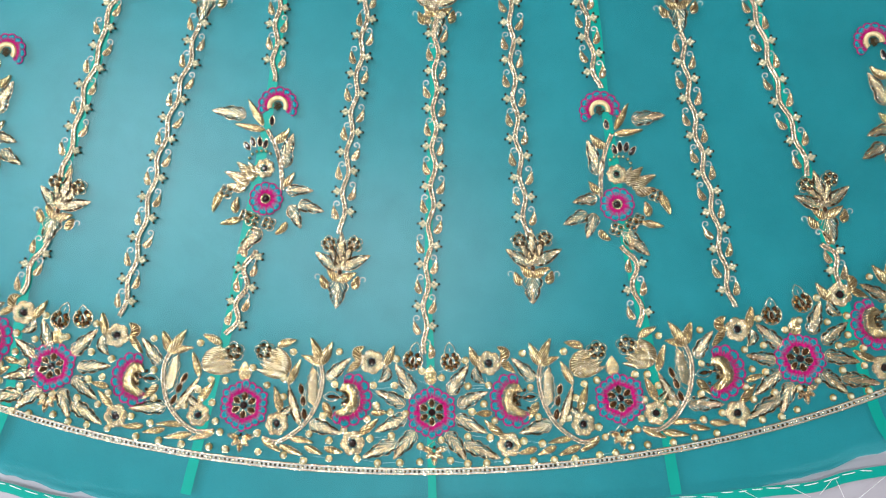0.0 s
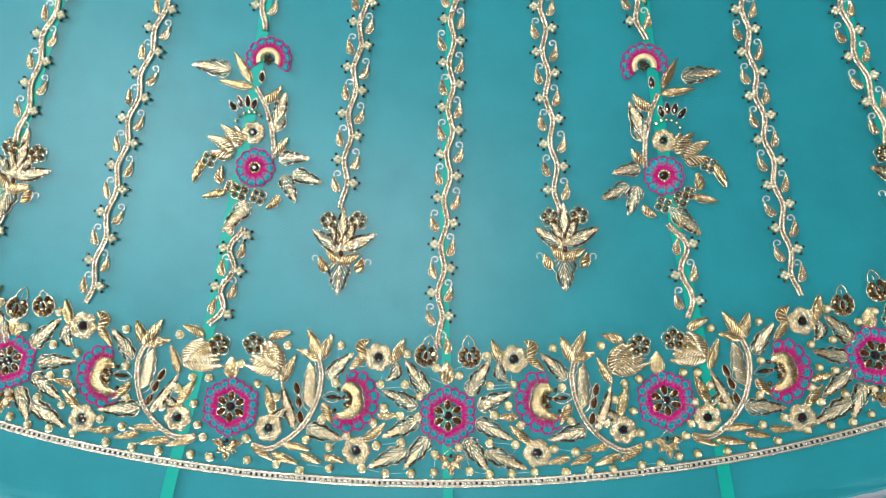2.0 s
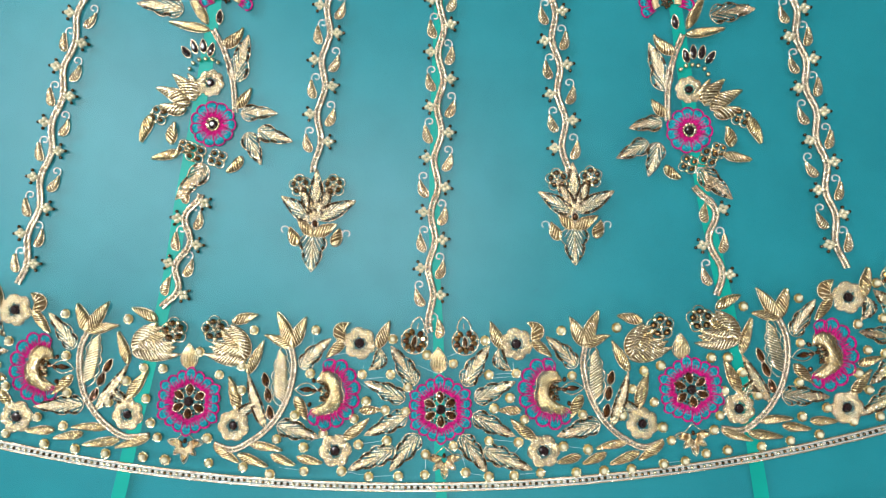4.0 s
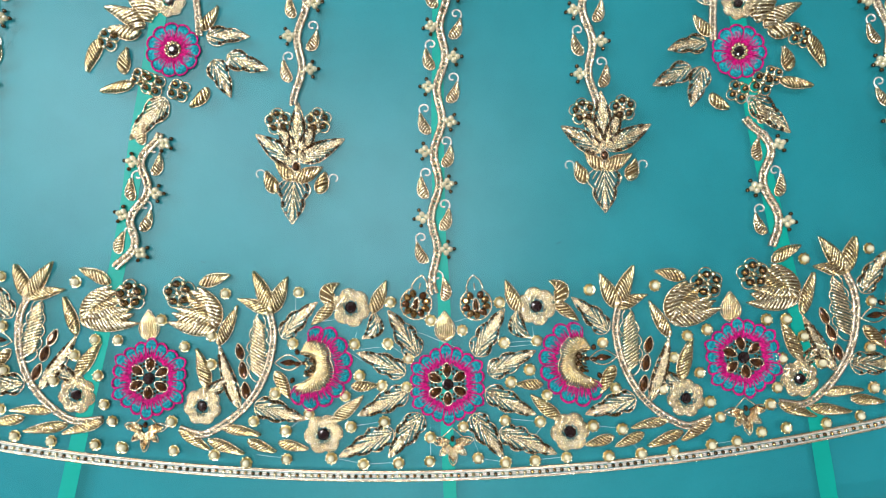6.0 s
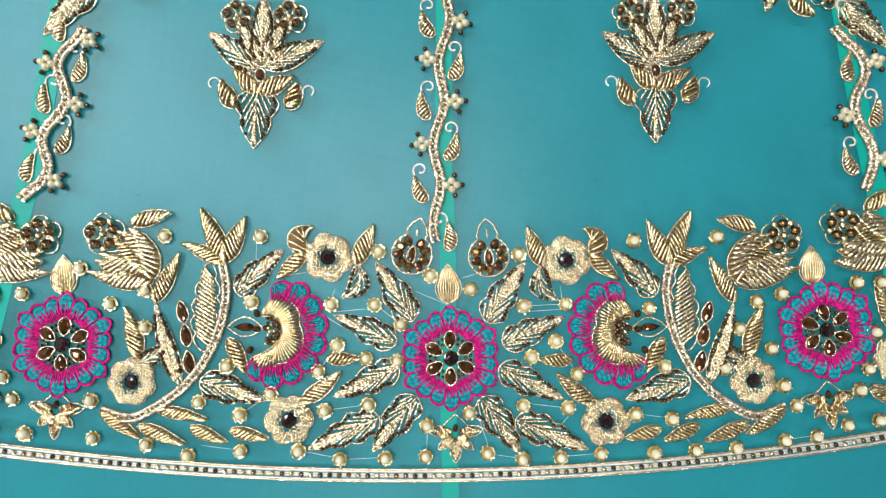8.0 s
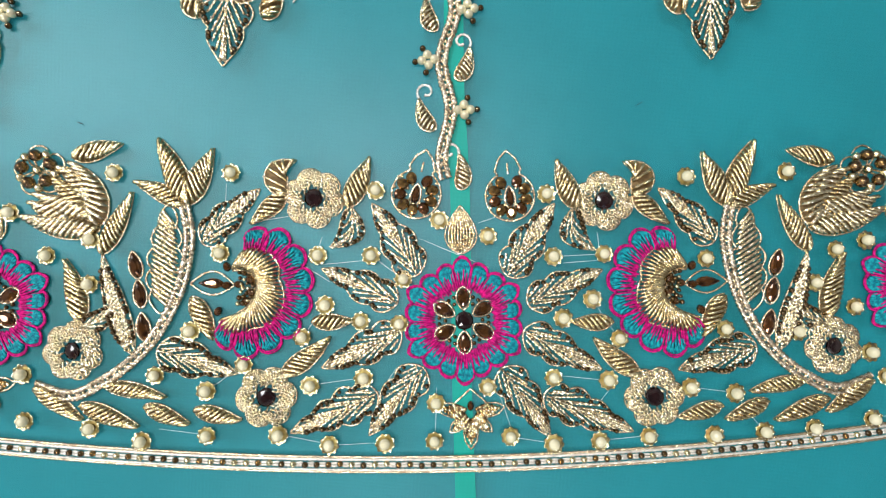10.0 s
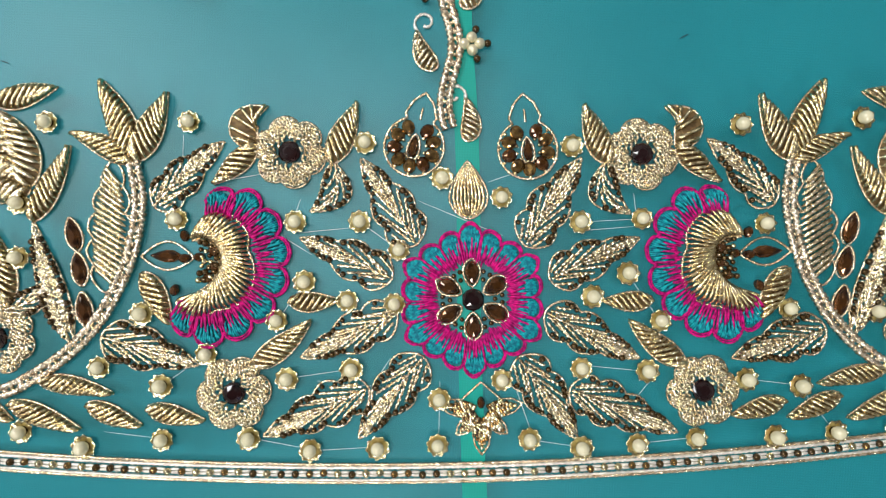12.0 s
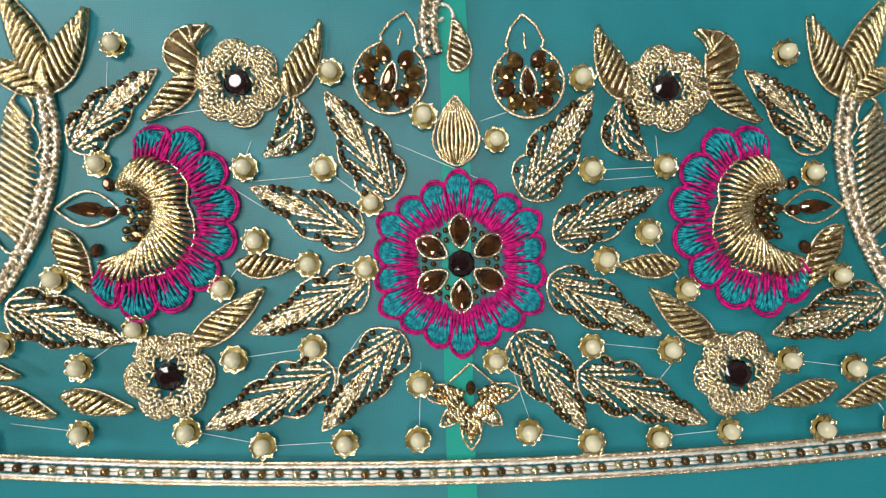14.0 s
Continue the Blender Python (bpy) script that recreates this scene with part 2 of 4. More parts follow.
class Pile:
    """Collects tubes and beads into one mesh."""

    def __init__(self):
        self.v, self.f, self.n = [], [], 0

    def add(self, verts, faces):
        self.v.append(np.asarray(verts, float))
        self.f += [tuple(int(i) + self.n for i in f) for f in faces]
        self.n += len(verts)

    def tube(self, path, radius, sides=6, flat=1.0, turn=None, closed=False):
        """A tube along path; flat squashes the section, which turns by the angles given."""
        p = np.asarray(path, float)
        n = len(p)
        r = np.broadcast_to(np.asarray(radius, float), (n,))
        if closed:
            d = np.roll(p, -1, 0) - np.roll(p, 1, 0)
        else:
            d = np.gradient(p, axis=0)
        d /= np.linalg.norm(d, axis=1)[:, None] + 1e-9
        side = np.cross(d, (0.0, 0.0, 1.0))
        side /= np.linalg.norm(side, axis=1)[:, None] + 1e-9
        up = np.cross(side, d)
        a = np.linspace(0, 2 * np.pi, sides, endpoint=False)
        ca, sa = np.cos(a)[None, :], np.sin(a)[None, :] * flat
        if turn is not None:
            t = np.asarray(turn)[:, None]
            ca, sa = ca * np.cos(t) - sa * np.sin(t), ca * np.sin(t) + sa * np.cos(t)
        else:
            ca, sa = ca + 0 * r[:, None], sa + 0 * r[:, None]
        v = p[:, None, :] + r[:, None, None] * (ca[..., None] * side[:, None, :] + sa[..., None] * up[:, None, :])
        m = n if closed else n - 1
        faces = [(i * sides + j, i * sides + (j + 1) % sides, (i + 1) % n * sides + (j + 1) % sides, (i + 1) % n * sides + j) for i in range(m) for j in range(sides)]
        self.add(v.reshape(-1, 3), faces)

    def cord(self, path, r=0.5, pitch=1.5, closed=False, z=None):
        """A twisted two-ply cord along a flat path."""
        p = resample(path, pitch / 3.0, closed)
        z = r * 0.9 if z is None else z
        if p.shape[1] == 2:
            p = np.column_stack([p, np.full(len(p), z)])
        turn = np.arange(len(p)) * (np.pi / 3.0)
        wob = 1 + 0.08 * np.sin(np.arange(len(p)) * 0.61)
        self.tube(p, r * 1.25 * wob, 5, 0.62, turn, closed)

    def wire(self, a, b, r=0.62, lift=1.2, z=0.35, rings=6, chain=0.0):
        """One coil of wire laid from a to b over padding."""
        a, b = np.asarray(a, float), np.asarray(b, float)
        L = np.linalg.norm(b - a)
        if chain:
            rings = max(5, int(L / chain * 2.4))
        u = np.linspace(0, 1, rings + 1)
        arch = np.sqrt(np.clip(1 - (2 * u - 1) ** 4, 0, 1))
        p = np.column_stack([a[0] + (b[0] - a[0]) * u, a[1] + (b[1] - a[1]) * u, z + lift * arch])
        rad = r * (0.45 + 0.55 * np.clip(8 * np.minimum(u, 1 - u), 0, 1))
        if chain:
            rad = rad * (0.84 + 0.22 * np.abs(np.sin(u * L / chain * np.pi + 1.0)))
        self.tube(p, rad, 5)

    def bead(self, x, y, z, r, squash=1.0, seg=8, rows=5):
        v, f = [(x, y, z + r * squash)], []
        for i in range(1, rows):
            t = np.pi * i / rows
            for j in range(seg):
                q = 2 * np.pi * j / seg
                v.append((x + r * np.sin(t) * np.cos(q), y + r * np.sin(t) * np.sin(q), z + r * squash * np.cos(t)))
        v.append((x, y, z - r * squash))
        for j in range(seg):
            k = (j + 1) % seg
            f.append((0, 1 + j, 1 + k))
            for i in range(rows - 2):
                f.append((1 + i * seg + j, 1 + (i + 1) * seg + j, 1 + (i + 1) * seg + k, 1 + i * seg + k))
            f.append((1 + (rows - 2) * seg + j, len(v) - 1, 1 + (rows - 2) * seg + k))
        self.add(v, f)

    def gem(self, L, W, h, n=10, x=0.0, y=0.0, ang=0.0, point=0.0, drop=0.0):
        """A cut stone lying along ang: round, pointed at both ends, or a drop with one blunt end."""
        v, f = [], []
        for s, z in ((1.0, 0.15), (1.0, 0.42 * h), (0.80, 0.78 * h), (0.45, h)):
            for j in range(n):
                q = 2 * np.pi * (j + 0.5 * (s == 0.80)) / n
                cx, cy = np.cos(q), np.sin(q)
                px = cx * L / 2
                py = np.sign(cy) * abs(cy) ** (1 + point) * W / 2 * (1 + drop * cx)
                px, py = px * s, py * s
                v.append((x + px * np.cos(ang) - py * np.sin(ang), y + px * np.sin(ang) + py * np.cos(ang), z))
        for i in range(3):
            for j in range(n):
                f.append((i * n + j, i * n + (j + 1) % n, (i + 1) * n + (j + 1) % n, (i + 1) * n + j))
        f.append(tuple(3 * n + j for j in range(n)))
        self.add(v, f)

    def mesh(self, name, mat, smooth=True):
        v = np.concatenate(self.v) * MM if self.v else np.zeros((0, 3))
        return mesh_of(name, v.tolist(), self.f, mat, smooth)


def resample(path, step, closed=False):
    p = np.asarray(path, float)
    if closed:
        p = np.vstack([p, p[:1]])
    s = np.concatenate([[0], np.cumsum(np.linalg.norm(np.diff(p, axis=0), axis=1))])
    n = max(4, int(round(s[-1] / step)))
    u = np.linspace(0, s[-1], n, endpoint=not closed)
    return np.column_stack([np.interp(u, s, p[:, k]) for k in range(p.shape[1])])


MADE = {}
BEADS, GILT = [], []


def once(key, make):
    if key not in MADE:
        MADE[key] = make()
    return MADE[key]


def thing(name, at, label, category, group=""):
    ob = new(name)
    ob.empty_display_size = 0.005
    ob.location = (at[0] * MM, at[1] * MM, 0.0)
    return tagged(ob, label, category, group)


def lone(name, me, at, ang, label, category, group=""):
    ob = new(name, me)
    ob.matrix_basis = pose(at[0] * MM, at[1] * MM, 0.0, 0, 0, math.degrees(ang))
    return tagged(ob, label, category, group)


def part(name, me, parent, at=(0, 0), ang=0.0, z=0.0, label=""):
    """A mesh under a thing or a part; at (mm) in the plan for a thing, local for a part."""
    ob = new(name, me)
    ob.parent = parent
    if parent.parent is None and parent.type == "EMPTY":
        ob.matrix_basis = pose(at[0] * MM - parent.location[0], at[1] * MM - parent.location[1], z * MM, 0, 0, math.degrees(ang))
    else:
        ob.matrix_basis = pose(at[0] * MM, at[1] * MM, z * MM, 0, 0, math.degrees(ang))
    return tagged(ob, label) if label else ob


# -- leaves: base at 0, tip at L on the x axis --
def leaf_edge(u, W):
    return W / 2 * np.sin(np.pi * np.clip(u, 0, 1) ** 0.78) ** 0.85 * (1 - 0.25 * u)


def padded_leaf(L, W, bend, slant, mat, cord):
    """Leaf of slanted wire coils over padding, edged with cord: its two meshes."""
    def mid(u):
        return np.column_stack([u * L, bend * 4 * u * (1 - u) + 0 * u])

    def at(u, s):
        m = mid(np.array([u]))[0]
        d = np.array([L, bend * 4 * (1 - 2 * u)])
        d /= np.linalg.norm(d)
        return m + s * leaf_edge(np.array([u]), W)[0] * np.array([-d[1], d[0]])
    fill, edge = Pile(), Pile()
    n = max(11, int(L * (1 + 0.5 * W / L * abs(slant)) / (2.1 if mat is PALE_GOLD else 1.72)))
    shift = 0.5 * W / L * slant
    for i in range(n + 1):
        u = -abs(shift) + (1 + 2 * abs(shift)) * (i + 0.5 * rng.rand() * 0.3) / n
        a, b = u - shift / 2, u + shift / 2
        a, b = np.clip(a, 0.015, 0.985), np.clip(b, 0.015, 0.985)
        if abs(a - b) < 0.2 * abs(shift):
            continue
        fill.wire(at(a, 0.98), at(b, -0.98), (0.98 if mat is PALE_GOLD else 0.80) + 0.08 * rng.rand(), min(2.5, W * 0.25), rings=7, chain=1.9)
    u = np.linspace(0, 1, 26)
    e = np.vstack([[at(t, 1.06) for t in u], [at(t, -1.06) for t in u[::-1][1:-1]]])
    edge.cord(e, cord, 1.5, True)
    # flat dark plate: paints the gaps between the wires as shaded
    plate = Pile()
    k = len(e)
    plate.add([(x, y, 0.05) for x, y in e] + [(x * 0.9 + 0.1 * e[:, 0].mean(), y * 0.9 + 0.1 * e[:, 1].mean(), 0.45) for x, y in e], [(i, (i + 1) % k, k + (i + 1) % k, k + i) for i in range(k)] + [tuple(range(k, 2 * k))])
    return fill.mesh("leaf", mat), edge.mesh("outline", PALE), plate.mesh("padding", UNDER)


def lobed_leaf(L, W, bend, lobes):
    """Leaf with a lobed cord edge and rows of chain within: two meshes, and the places of its beads."""
    def edge_w(u):
        u = np.clip(u, 0, 1)
        if not lobes:
            return leaf_edge(u, W)
        body = W / 2 * np.sin(np.pi * u ** 0.66) ** 0.75 * (1 - 0.36 * u)
        return body * (0.80 + 0.34 * np.abs(np.sin(lobes * np.pi * u ** 0.92)) ** 0.8)
    edge, rows, dots = Pile(), Pile(), []
    u = np.linspace(0, 1, 70)
    b = bend * 4 * u * (1 - u)
    up = np.column_stack([u * L, b + edge_w(u)])
    dn = np.column_stack([u * L, b - edge_w(u)])[::-1][1:-1]
    edge.cord(np.vstack([up, dn]), 0.52, 1.5, True)
    def row(q, y, z):
        p = resample(np.column_stack([q * L, y + bend * 4 * q * (1 - q)]), 0.45)
        turn = np.arange(len(p)) * 0.45 / 1.9 * np.pi + 3 * rng.rand()
        rows.tube(np.column_stack([p, np.full(len(p), z)]), 0.98 * (0.78 + 0.24 * np.abs(np.sin(turn))), 5, 0.5, turn)
    row(np.linspace(0.02, 0.93, 12), 0.3 * rng.randn(12) * 0.3, 1.5)
    n = max(4, int(L / 4.3))
    for s in (-1, 1):
        for i in range(n):
            u0 = -0.10 + 0.92 * i / n
            u1 = min(0.95, u0 + 0.34 * (W / L) ** 0.5 + 0.08)
            q = np.linspace(u0, u1, 8)
            t = (q - u0) / (u1 - u0)
            y = s * (0.5 + t * (0.70 * edge_w(np.array([u1]))[0] - 0.5))
            keep = q > 0.03
            if keep.sum() > 3:
                row(q[keep], y[keep] + 0.12 * rng.randn(), 1.0 + 0.3 * rng.rand())
    m = max(5, int(L / 3.0))
    for i in range(m):
        t = 0.14 + 0.74 * (i + 0.3 * rng.rand()) / m
        for s in (-1, 1):
            if rng.rand() < 0.85:
                w = edge_w(np.array([t]))[0] * 0.84
                dots.append((t * L, bend * 4 * t * (1 - t) + s * w))
    return edge.mesh("outline", PALE), rows.mesh("leaf", CHAIN), dots


def bar_leaf(L, W, hand):
    """Leaf of separate slanted gold bars inside a looped cord edge: two meshes."""
    bars, edge = Pile(), Pile()
    u = np.linspace(0, 1, 90)
    w = W / 2 * np.sin(np.pi * u ** 0.8) ** 0.6 * (0.72 + 0.36 * np.abs(np.sin(5 * np.pi * u)) ** 0.8)
    edge.cord(np.vstack([np.column_stack([u * L, w]), np.column_stack([u * L, -w])[::-1][1:-1]]), 0.5, 1.5, True)
    n = int(L / 2.7)
    for i in range(n):
        t = 0.10 + 0.80 * (i + 0.5) / n
        k = 0.40 * W * math.sin(math.pi * t ** 0.8) ** 0.6
        a, b = (t * L - 3.2, hand * k), (t * L + 3.2, -hand * k)
        bars.wire(a, b, 0.92 + 0.06 * rng.rand(), 1.1, 0.4, rings=7, chain=2.1)
    return edge.mesh("outline", PALE), bars.mesh("bar_leaf", PALE_GOLD)


def sew_bars(cell, a, b, W, parent):
    a, ang, L = ends(cell, a, b)
    key = ("bars", near(L, 1), near(W, 0.5), cell.hand)
    edge, bars = once(key, lambda: bar_leaf(*key[1:]))
    ob = part("bar_leaf", bars, parent, a, ang, label="slanted pale gold bars in a looped cord")
    part("outline", edge, ob)
    return ob


def bud_coil(L, W, s):
    p = Pile()
    q = np.linspace(0.04, 0.96 - 0.12 * abs(s), 10)
    r = 0.66 * np.clip(6 * np.minimum(q, 1 - q), 0.3, 1)
    p.tube(np.column_stack([q * L, s * 0.92 * leaf_edge(q, W), 0.7 + 1.1 * (1 - s * s) * np.sin(np.pi * q)]), r, 6)
    return p.mesh("coil", GOLD)


def bud_edge(L, W):
    edge = Pile()
    u = np.linspace(0, 1, 30)
    edge.cord(np.vstack([np.column_stack([u * L, 1.05 * leaf_edge(u, W)]), np.column_stack([u * L, -1.05 * leaf_edge(u, W)])[::-1][1:-1]]), 0.5, 1.5, True)
    return edge.mesh("outline", PALE)


def near(v, step):
    return round(round(v / step) * step, 2)


def ends(cell, a, b):
    a, b = cell.at(a), cell.at(b)
    d = b - a
    return a, math.atan2(d[1], d[0]), float(np.hypot(*d))


def sew_leaf(cell, a, b, W, parent=None, bend=0.0, slant=1.5, mat=None, group="", label="", cord=0.48):
    a, ang, L = ends(cell, a, b)
    mat = mat or GOLD
    key = ("padded", near(L, 1), near(W, 0.5), near(bend * cell.hand, 0.5), slant * cell.hand, mat.name, cord)
    fill, edge, plate = once(key, lambda: padded_leaf(key[1], key[2], key[3], key[4], mat, cord))
    if parent is None:
        ob = lone("embroidered_leaf", fill, a, ang, label or "padded gold wire leaf edged with pale cord", "leaf", group)
    else:
        ob = part("leaf", fill, parent, a, ang)
    part("outline", edge, ob)
    part("padding", plate, ob, label="brown padding with the shade between the coils in its colour")
    return ob


def sew_lobed(cell, a, b, W, parent=None, bend=0.0, lobes=3, group="", label=""):
    a, ang, L = ends(cell, a, b)
    key = ("lobed", near(L, 1), near(W, 0.5), near(bend * cell.hand, 0.5), lobes, int(rng.randint(2)))
    edge, rows, dots = once(key, lambda: lobed_leaf(*key[1:5]))
    if parent is None:
        ob = lone("lobed_leaf", rows, a, ang, label or "gold chain stitch leaf with lobed cord edge and bronze beads", "leaf", group)
    else:
        ob = part("lobed_leaf", rows, parent, a, ang)
    part("outline", edge, ob)
    for p in dots:
        part("bead", BEADS[rng.randint(3)], ob, p, 0, 0.1)
    return ob


# -- stones and pearls --
def stone_mesh(L, W, h, mat, n=10, point=0.0, drop=0.0):
    p = Pile()
    p.gem(L, W, h, n, 0, 0, 0, point, drop)
    return p.mesh("stone", mat, False)


def sew_stone(parent, at, ang, L, W, mat=None, point=0.35, drop=0.0, rim=True, h=2.2, label="brown cut glass stone"):
    mat = mat or AMBER
    me = once(("stone", near(L, 0.5), near(W, 0.5), mat.name, point, drop, h), lambda: stone_mesh(near(L, 0.5), near(W, 0.5), h, mat, 12 if point or drop else 10, point, drop))
    ob = part("stone", me, parent, at, ang, 0.1, label)
    ob.rotation_euler.x, ob.rotation_euler.y = 0.12 * rng.randn(), 0.12 * rng.randn()
    if rim:
        def make():
            q = np.linspace(0, 2 * np.pi, 40, endpoint=False)
            y = np.sign(np.sin(q)) * np.abs(np.sin(q)) ** (1 + point) * (W / 2 + 0.5) * (1 + drop * np.cos(q))
            p = Pile()
            p.cord(np.column_stack([np.cos(q) * (L / 2 + 0.6), y]), 0.5, 1.4, True)
            return p.mesh("rim", PALE)
        part("rim", once(("rim", near(L, 0.5), near(W, 0.5), point, drop), make), ob)
    return ob


def cup_mesh(R):
    n, rings = 36, ((0.25, 0.25), (0.55, 0.5), (0.82, 1.0), (1.0, 1.45), (1.0, 1.15), (0.8, 0.6))
    v, f = [], []
    for s, z in rings:
        for j in range(n):
            q = 2 * np.pi * j / n
            r = R * s * (1 + (0.10 * np.cos(9 * q) if s > 0.7 else 0))
            v.append((r * np.cos(q), r * np.sin(q), z + (0.18 * np.cos(9 * q) if s > 0.9 else 0)))
    for i in range(len(rings) - 1):
        for j in range(n):
            f.append((i * n + j, i * n + (j + 1) % n, (i + 1) * n + (j + 1) % n, (i + 1) * n + j))
    f.append(tuple(range(n)))
    p = Pile()
    p.add(v, f)
    q = np.linspace(0, 2 * np.pi, 36, endpoint=False)
    r = R * (1 + 0.10 * np.cos(9 * q))
    p.tube(np.column_stack([r * np.cos(q), r * np.sin(q), 1.35 + 0.18 * np.cos(9 * q)]), 0.30, 5, closed=True)
    return p.mesh("sequin_cup", CUP)


def ball_mesh(r, mat, z, seg=18, rows=11):
    p = Pile()
    p.bead(0, 0, z, r, 1.0, seg, rows)
    return p.mesh("bead", mat)


def sew_pearl(at, group="pearls of the border", R=2.45):
    r = near(R * (0.95 + 0.1 * rng.rand()), 0.05)
    me = once(("ball", r), lambda: ball_mesh(r * 1.0, PEARL, r * 0.9 + 0.4))
    ob = lone("pearl", me, at, 6.28 * rng.rand(), "cream pearl bead sewn in a scalloped gold sequin cup", "pearl", group)
    part("sequin_cup", once(("cup", near(r * 1.6, 0.1)), lambda: cup_mesh(r * 1.6)), ob, label="scalloped gold sequin cup")
    return ob


for r in (1.0, 1.2, 1.35):
    BEADS.append(ball_mesh(r, BRONZE, r, 8, 5))
for r in (1.0, 1.25):
    GILT.append(ball_mesh(r, CUP, r, 8, 5))


# -- flowers --
def scallop_line(R, n, a0, a1, depth, full):
    q = np.linspace(a0, a1, 10 * n + 1)
    if full:
        q = q[:-1]
    t = (q - a0) / (a1 - a0) * n
    r = R * (1 - depth + depth * np.abs(np.sin(np.pi * t)) ** 0.55)
    return np.column_stack([r * np.cos(q), r * np.sin(q)])


def silk_rim(parent, at, ang, R, n, a0, a1, full, inner, tail=0, lobe=0.0):
    """The magenta ring with a turquoise scallop sewn into each lobe; it draws in towards the tail (-1: its start, 1: its end)."""
    def size(q):
        if full:
            return 1.0 - lobe * abs(math.sin(3 * (q - math.pi / 2)))
        u = (q - a0) / (a1 - a0)
        return 1.0 - (0.20 * max(0.0, abs(2 * u - 1) - 0.70) / 0.30 if tail else 0.0)

    def make():
        ring_p, rim = Pile(), Pile()
        m = int(R * (a1 - a0) / 0.95)
        for i in range(m):
            q = a0 + (a1 - a0) * (i + 0.5 * rng.rand()) / m
            t = (q - a0) / (a1 - a0) * n
            mid = abs(np.sin(np.pi * t))
            k = R * size(q)
            r0, r1 = k * (inner + 0.025 * rng.randn()), k * (0.92 if mid < 0.30 else (0.66, 0.80, 0.70, 0.86)[i % 4]) + 0.5 * rng.randn()
            dq = 0.02 * rng.randn()
            ring_p.wire((r0 * np.cos(q), r0 * np.sin(q)), (r1 * np.cos(q + dq), r1 * np.sin(q + dq)), 0.46, 0.5 + 0.5 * (i % 2), rings=4)
        line = scallop_line(R, n, a0, a1, 0.13, full)
        line = line * np.array([size(q) for q in np.linspace(a0, a1, len(line))])[:, None]
        rim.cord(line, 0.48, 1.3, full, 0.9)
        rim.cord(line * 0.972, 0.36, 1.3, full, 0.7)
        petal = Pile()
        w = (a1 - a0) / n
        for i in range(13):
            s = (i + 0.5) / 13 * 2 - 1
            q = s * w * 0.44
            r1 = R * (0.955 - 0.10 * abs(s) ** 2.4)
            r0 = R * (inner + 0.09 + 0.05 * abs(s) + 0.12 * (i % 2) + 0.035 * rng.randn())
            petal.wire((r0 * np.cos(q * 0.80), r0 * np.sin(q * 0.80)), (r1 * np.cos(q), r1 * np.sin(q)), 0.46 + 0.06 * rng.rand(), 0.8, 0.4, rings=5)
        return ring_p.mesh("silk_ring", MAGENTA), rim.mesh("silk_edge", MAGENTA), petal.mesh("petal", TURQ)
    ring_m, rim_m, petal_m = once(("silk", near(R, 0.5), n, near(a0, 0.05), near(a1, 0.05), inner, tail, lobe), make)
    ob = part("silk_ring", ring_m, parent, at, ang, label="magenta silk satin stitch ring")
    part("silk_edge", rim_m, ob, label="magenta silk cord edge")
    for i in range(n):
        q = a0 + (a1 - a0) * (i + 0.5) / n
        p = part("petal", petal_m, ob, (0, 0), q, label="turquoise silk scallop")
        p.scale = (size(q), size(q), 1)
    return ob


def great_flower(at, ang, R, group="great flowers of the border"):
    ob = thing("embroidered_flower", at, "magenta and turquoise silk flower with brown glass stones", "flower", group)
    silk_rim(ob, at, ang, R * 1.04, 18, 0.0, 2 * math.pi, True, 0.51, 0, 0.10)
    for k in range(6):
        q = ang + math.pi / 2 + k * math.pi / 3
        sew_stone(ob, (at[0] + R * 0.355 * math.cos(q), at[1] + R * 0.355 * math.sin(q)), q, R * 0.335, R * 0.20, AMBER, 0.45, 0.22)
        for dq, r in ((0.40, 0.40), (0.64, 0.40), (0.52, 0.30)):
            me = once(("ball_bronze", 0.95), lambda: ball_mesh(0.95, BRONZE, 0.95, 10, 6))
            part("bead", me, ob, (at[0] + R * r * math.cos(q + dq), at[1] + R * r * math.sin(q + dq)), q)
    sew_stone(ob, at, ang + 0.3, R * 0.30, R * 0.30, BLACK, 0.0, 0.0, False, 3.0, "black round cut glass stone")
    return ob


def gold_flower(parent, at, ang, R, petals=6):
    """Small flower of radial coils, with a dark stone."""
    def make():
        fill, edge = Pile(), Pile()
        m = int(R * R * 1.5)
        for i in range(m):
            q = 2.39996 * i
            r1 = R * (0.74 + 0.22 * np.abs(np.sin(petals * q / 2)) ** 0.6)
            r = R * 0.30 + (r1 - R * 0.30) * math.sqrt((i + 0.5) / m)
            t = q + 0.9 * rng.randn()
            x, y, k = r * np.cos(q), r * np.sin(q), 1.0 + 0.25 * rng.rand()
            dome = 0.9 * math.sin(math.pi * min(1.0, (r - R * 0.3) / (r1 - R * 0.29)))
            fill.wire((x - k * np.cos(t), y - k * np.sin(t)), (x + k * np.cos(t), y + k * np.sin(t)), 0.62, 0.6, 0.3 + dome + 0.3 * rng.rand(), rings=4)
        q = np.linspace(0, 2 * np.pi, 90, endpoint=False)
        r = R * (0.80 + 0.20 * np.abs(np.sin(petals * q / 2)) ** 0.6)
        edge.cord(np.column_stack([r * np.cos(q), r * np.sin(q)]), 0.45, 1.4, True)
        return fill.mesh("petal_ring", PALE_GOLD), edge.mesh("outline", PALE)
    fill, edge = once(("goldflower", near(R, 0.5), petals, int(rng.randint(2))), make)
    ob = part("petal_ring", fill, parent, at, ang)
    part("outline", edge, ob)
    sew_stone(parent, at, ang, R * 0.62, R * 0.62, BLACK, 0.0, 0.0, False, 2.6, "black round cut glass stone")
    return ob


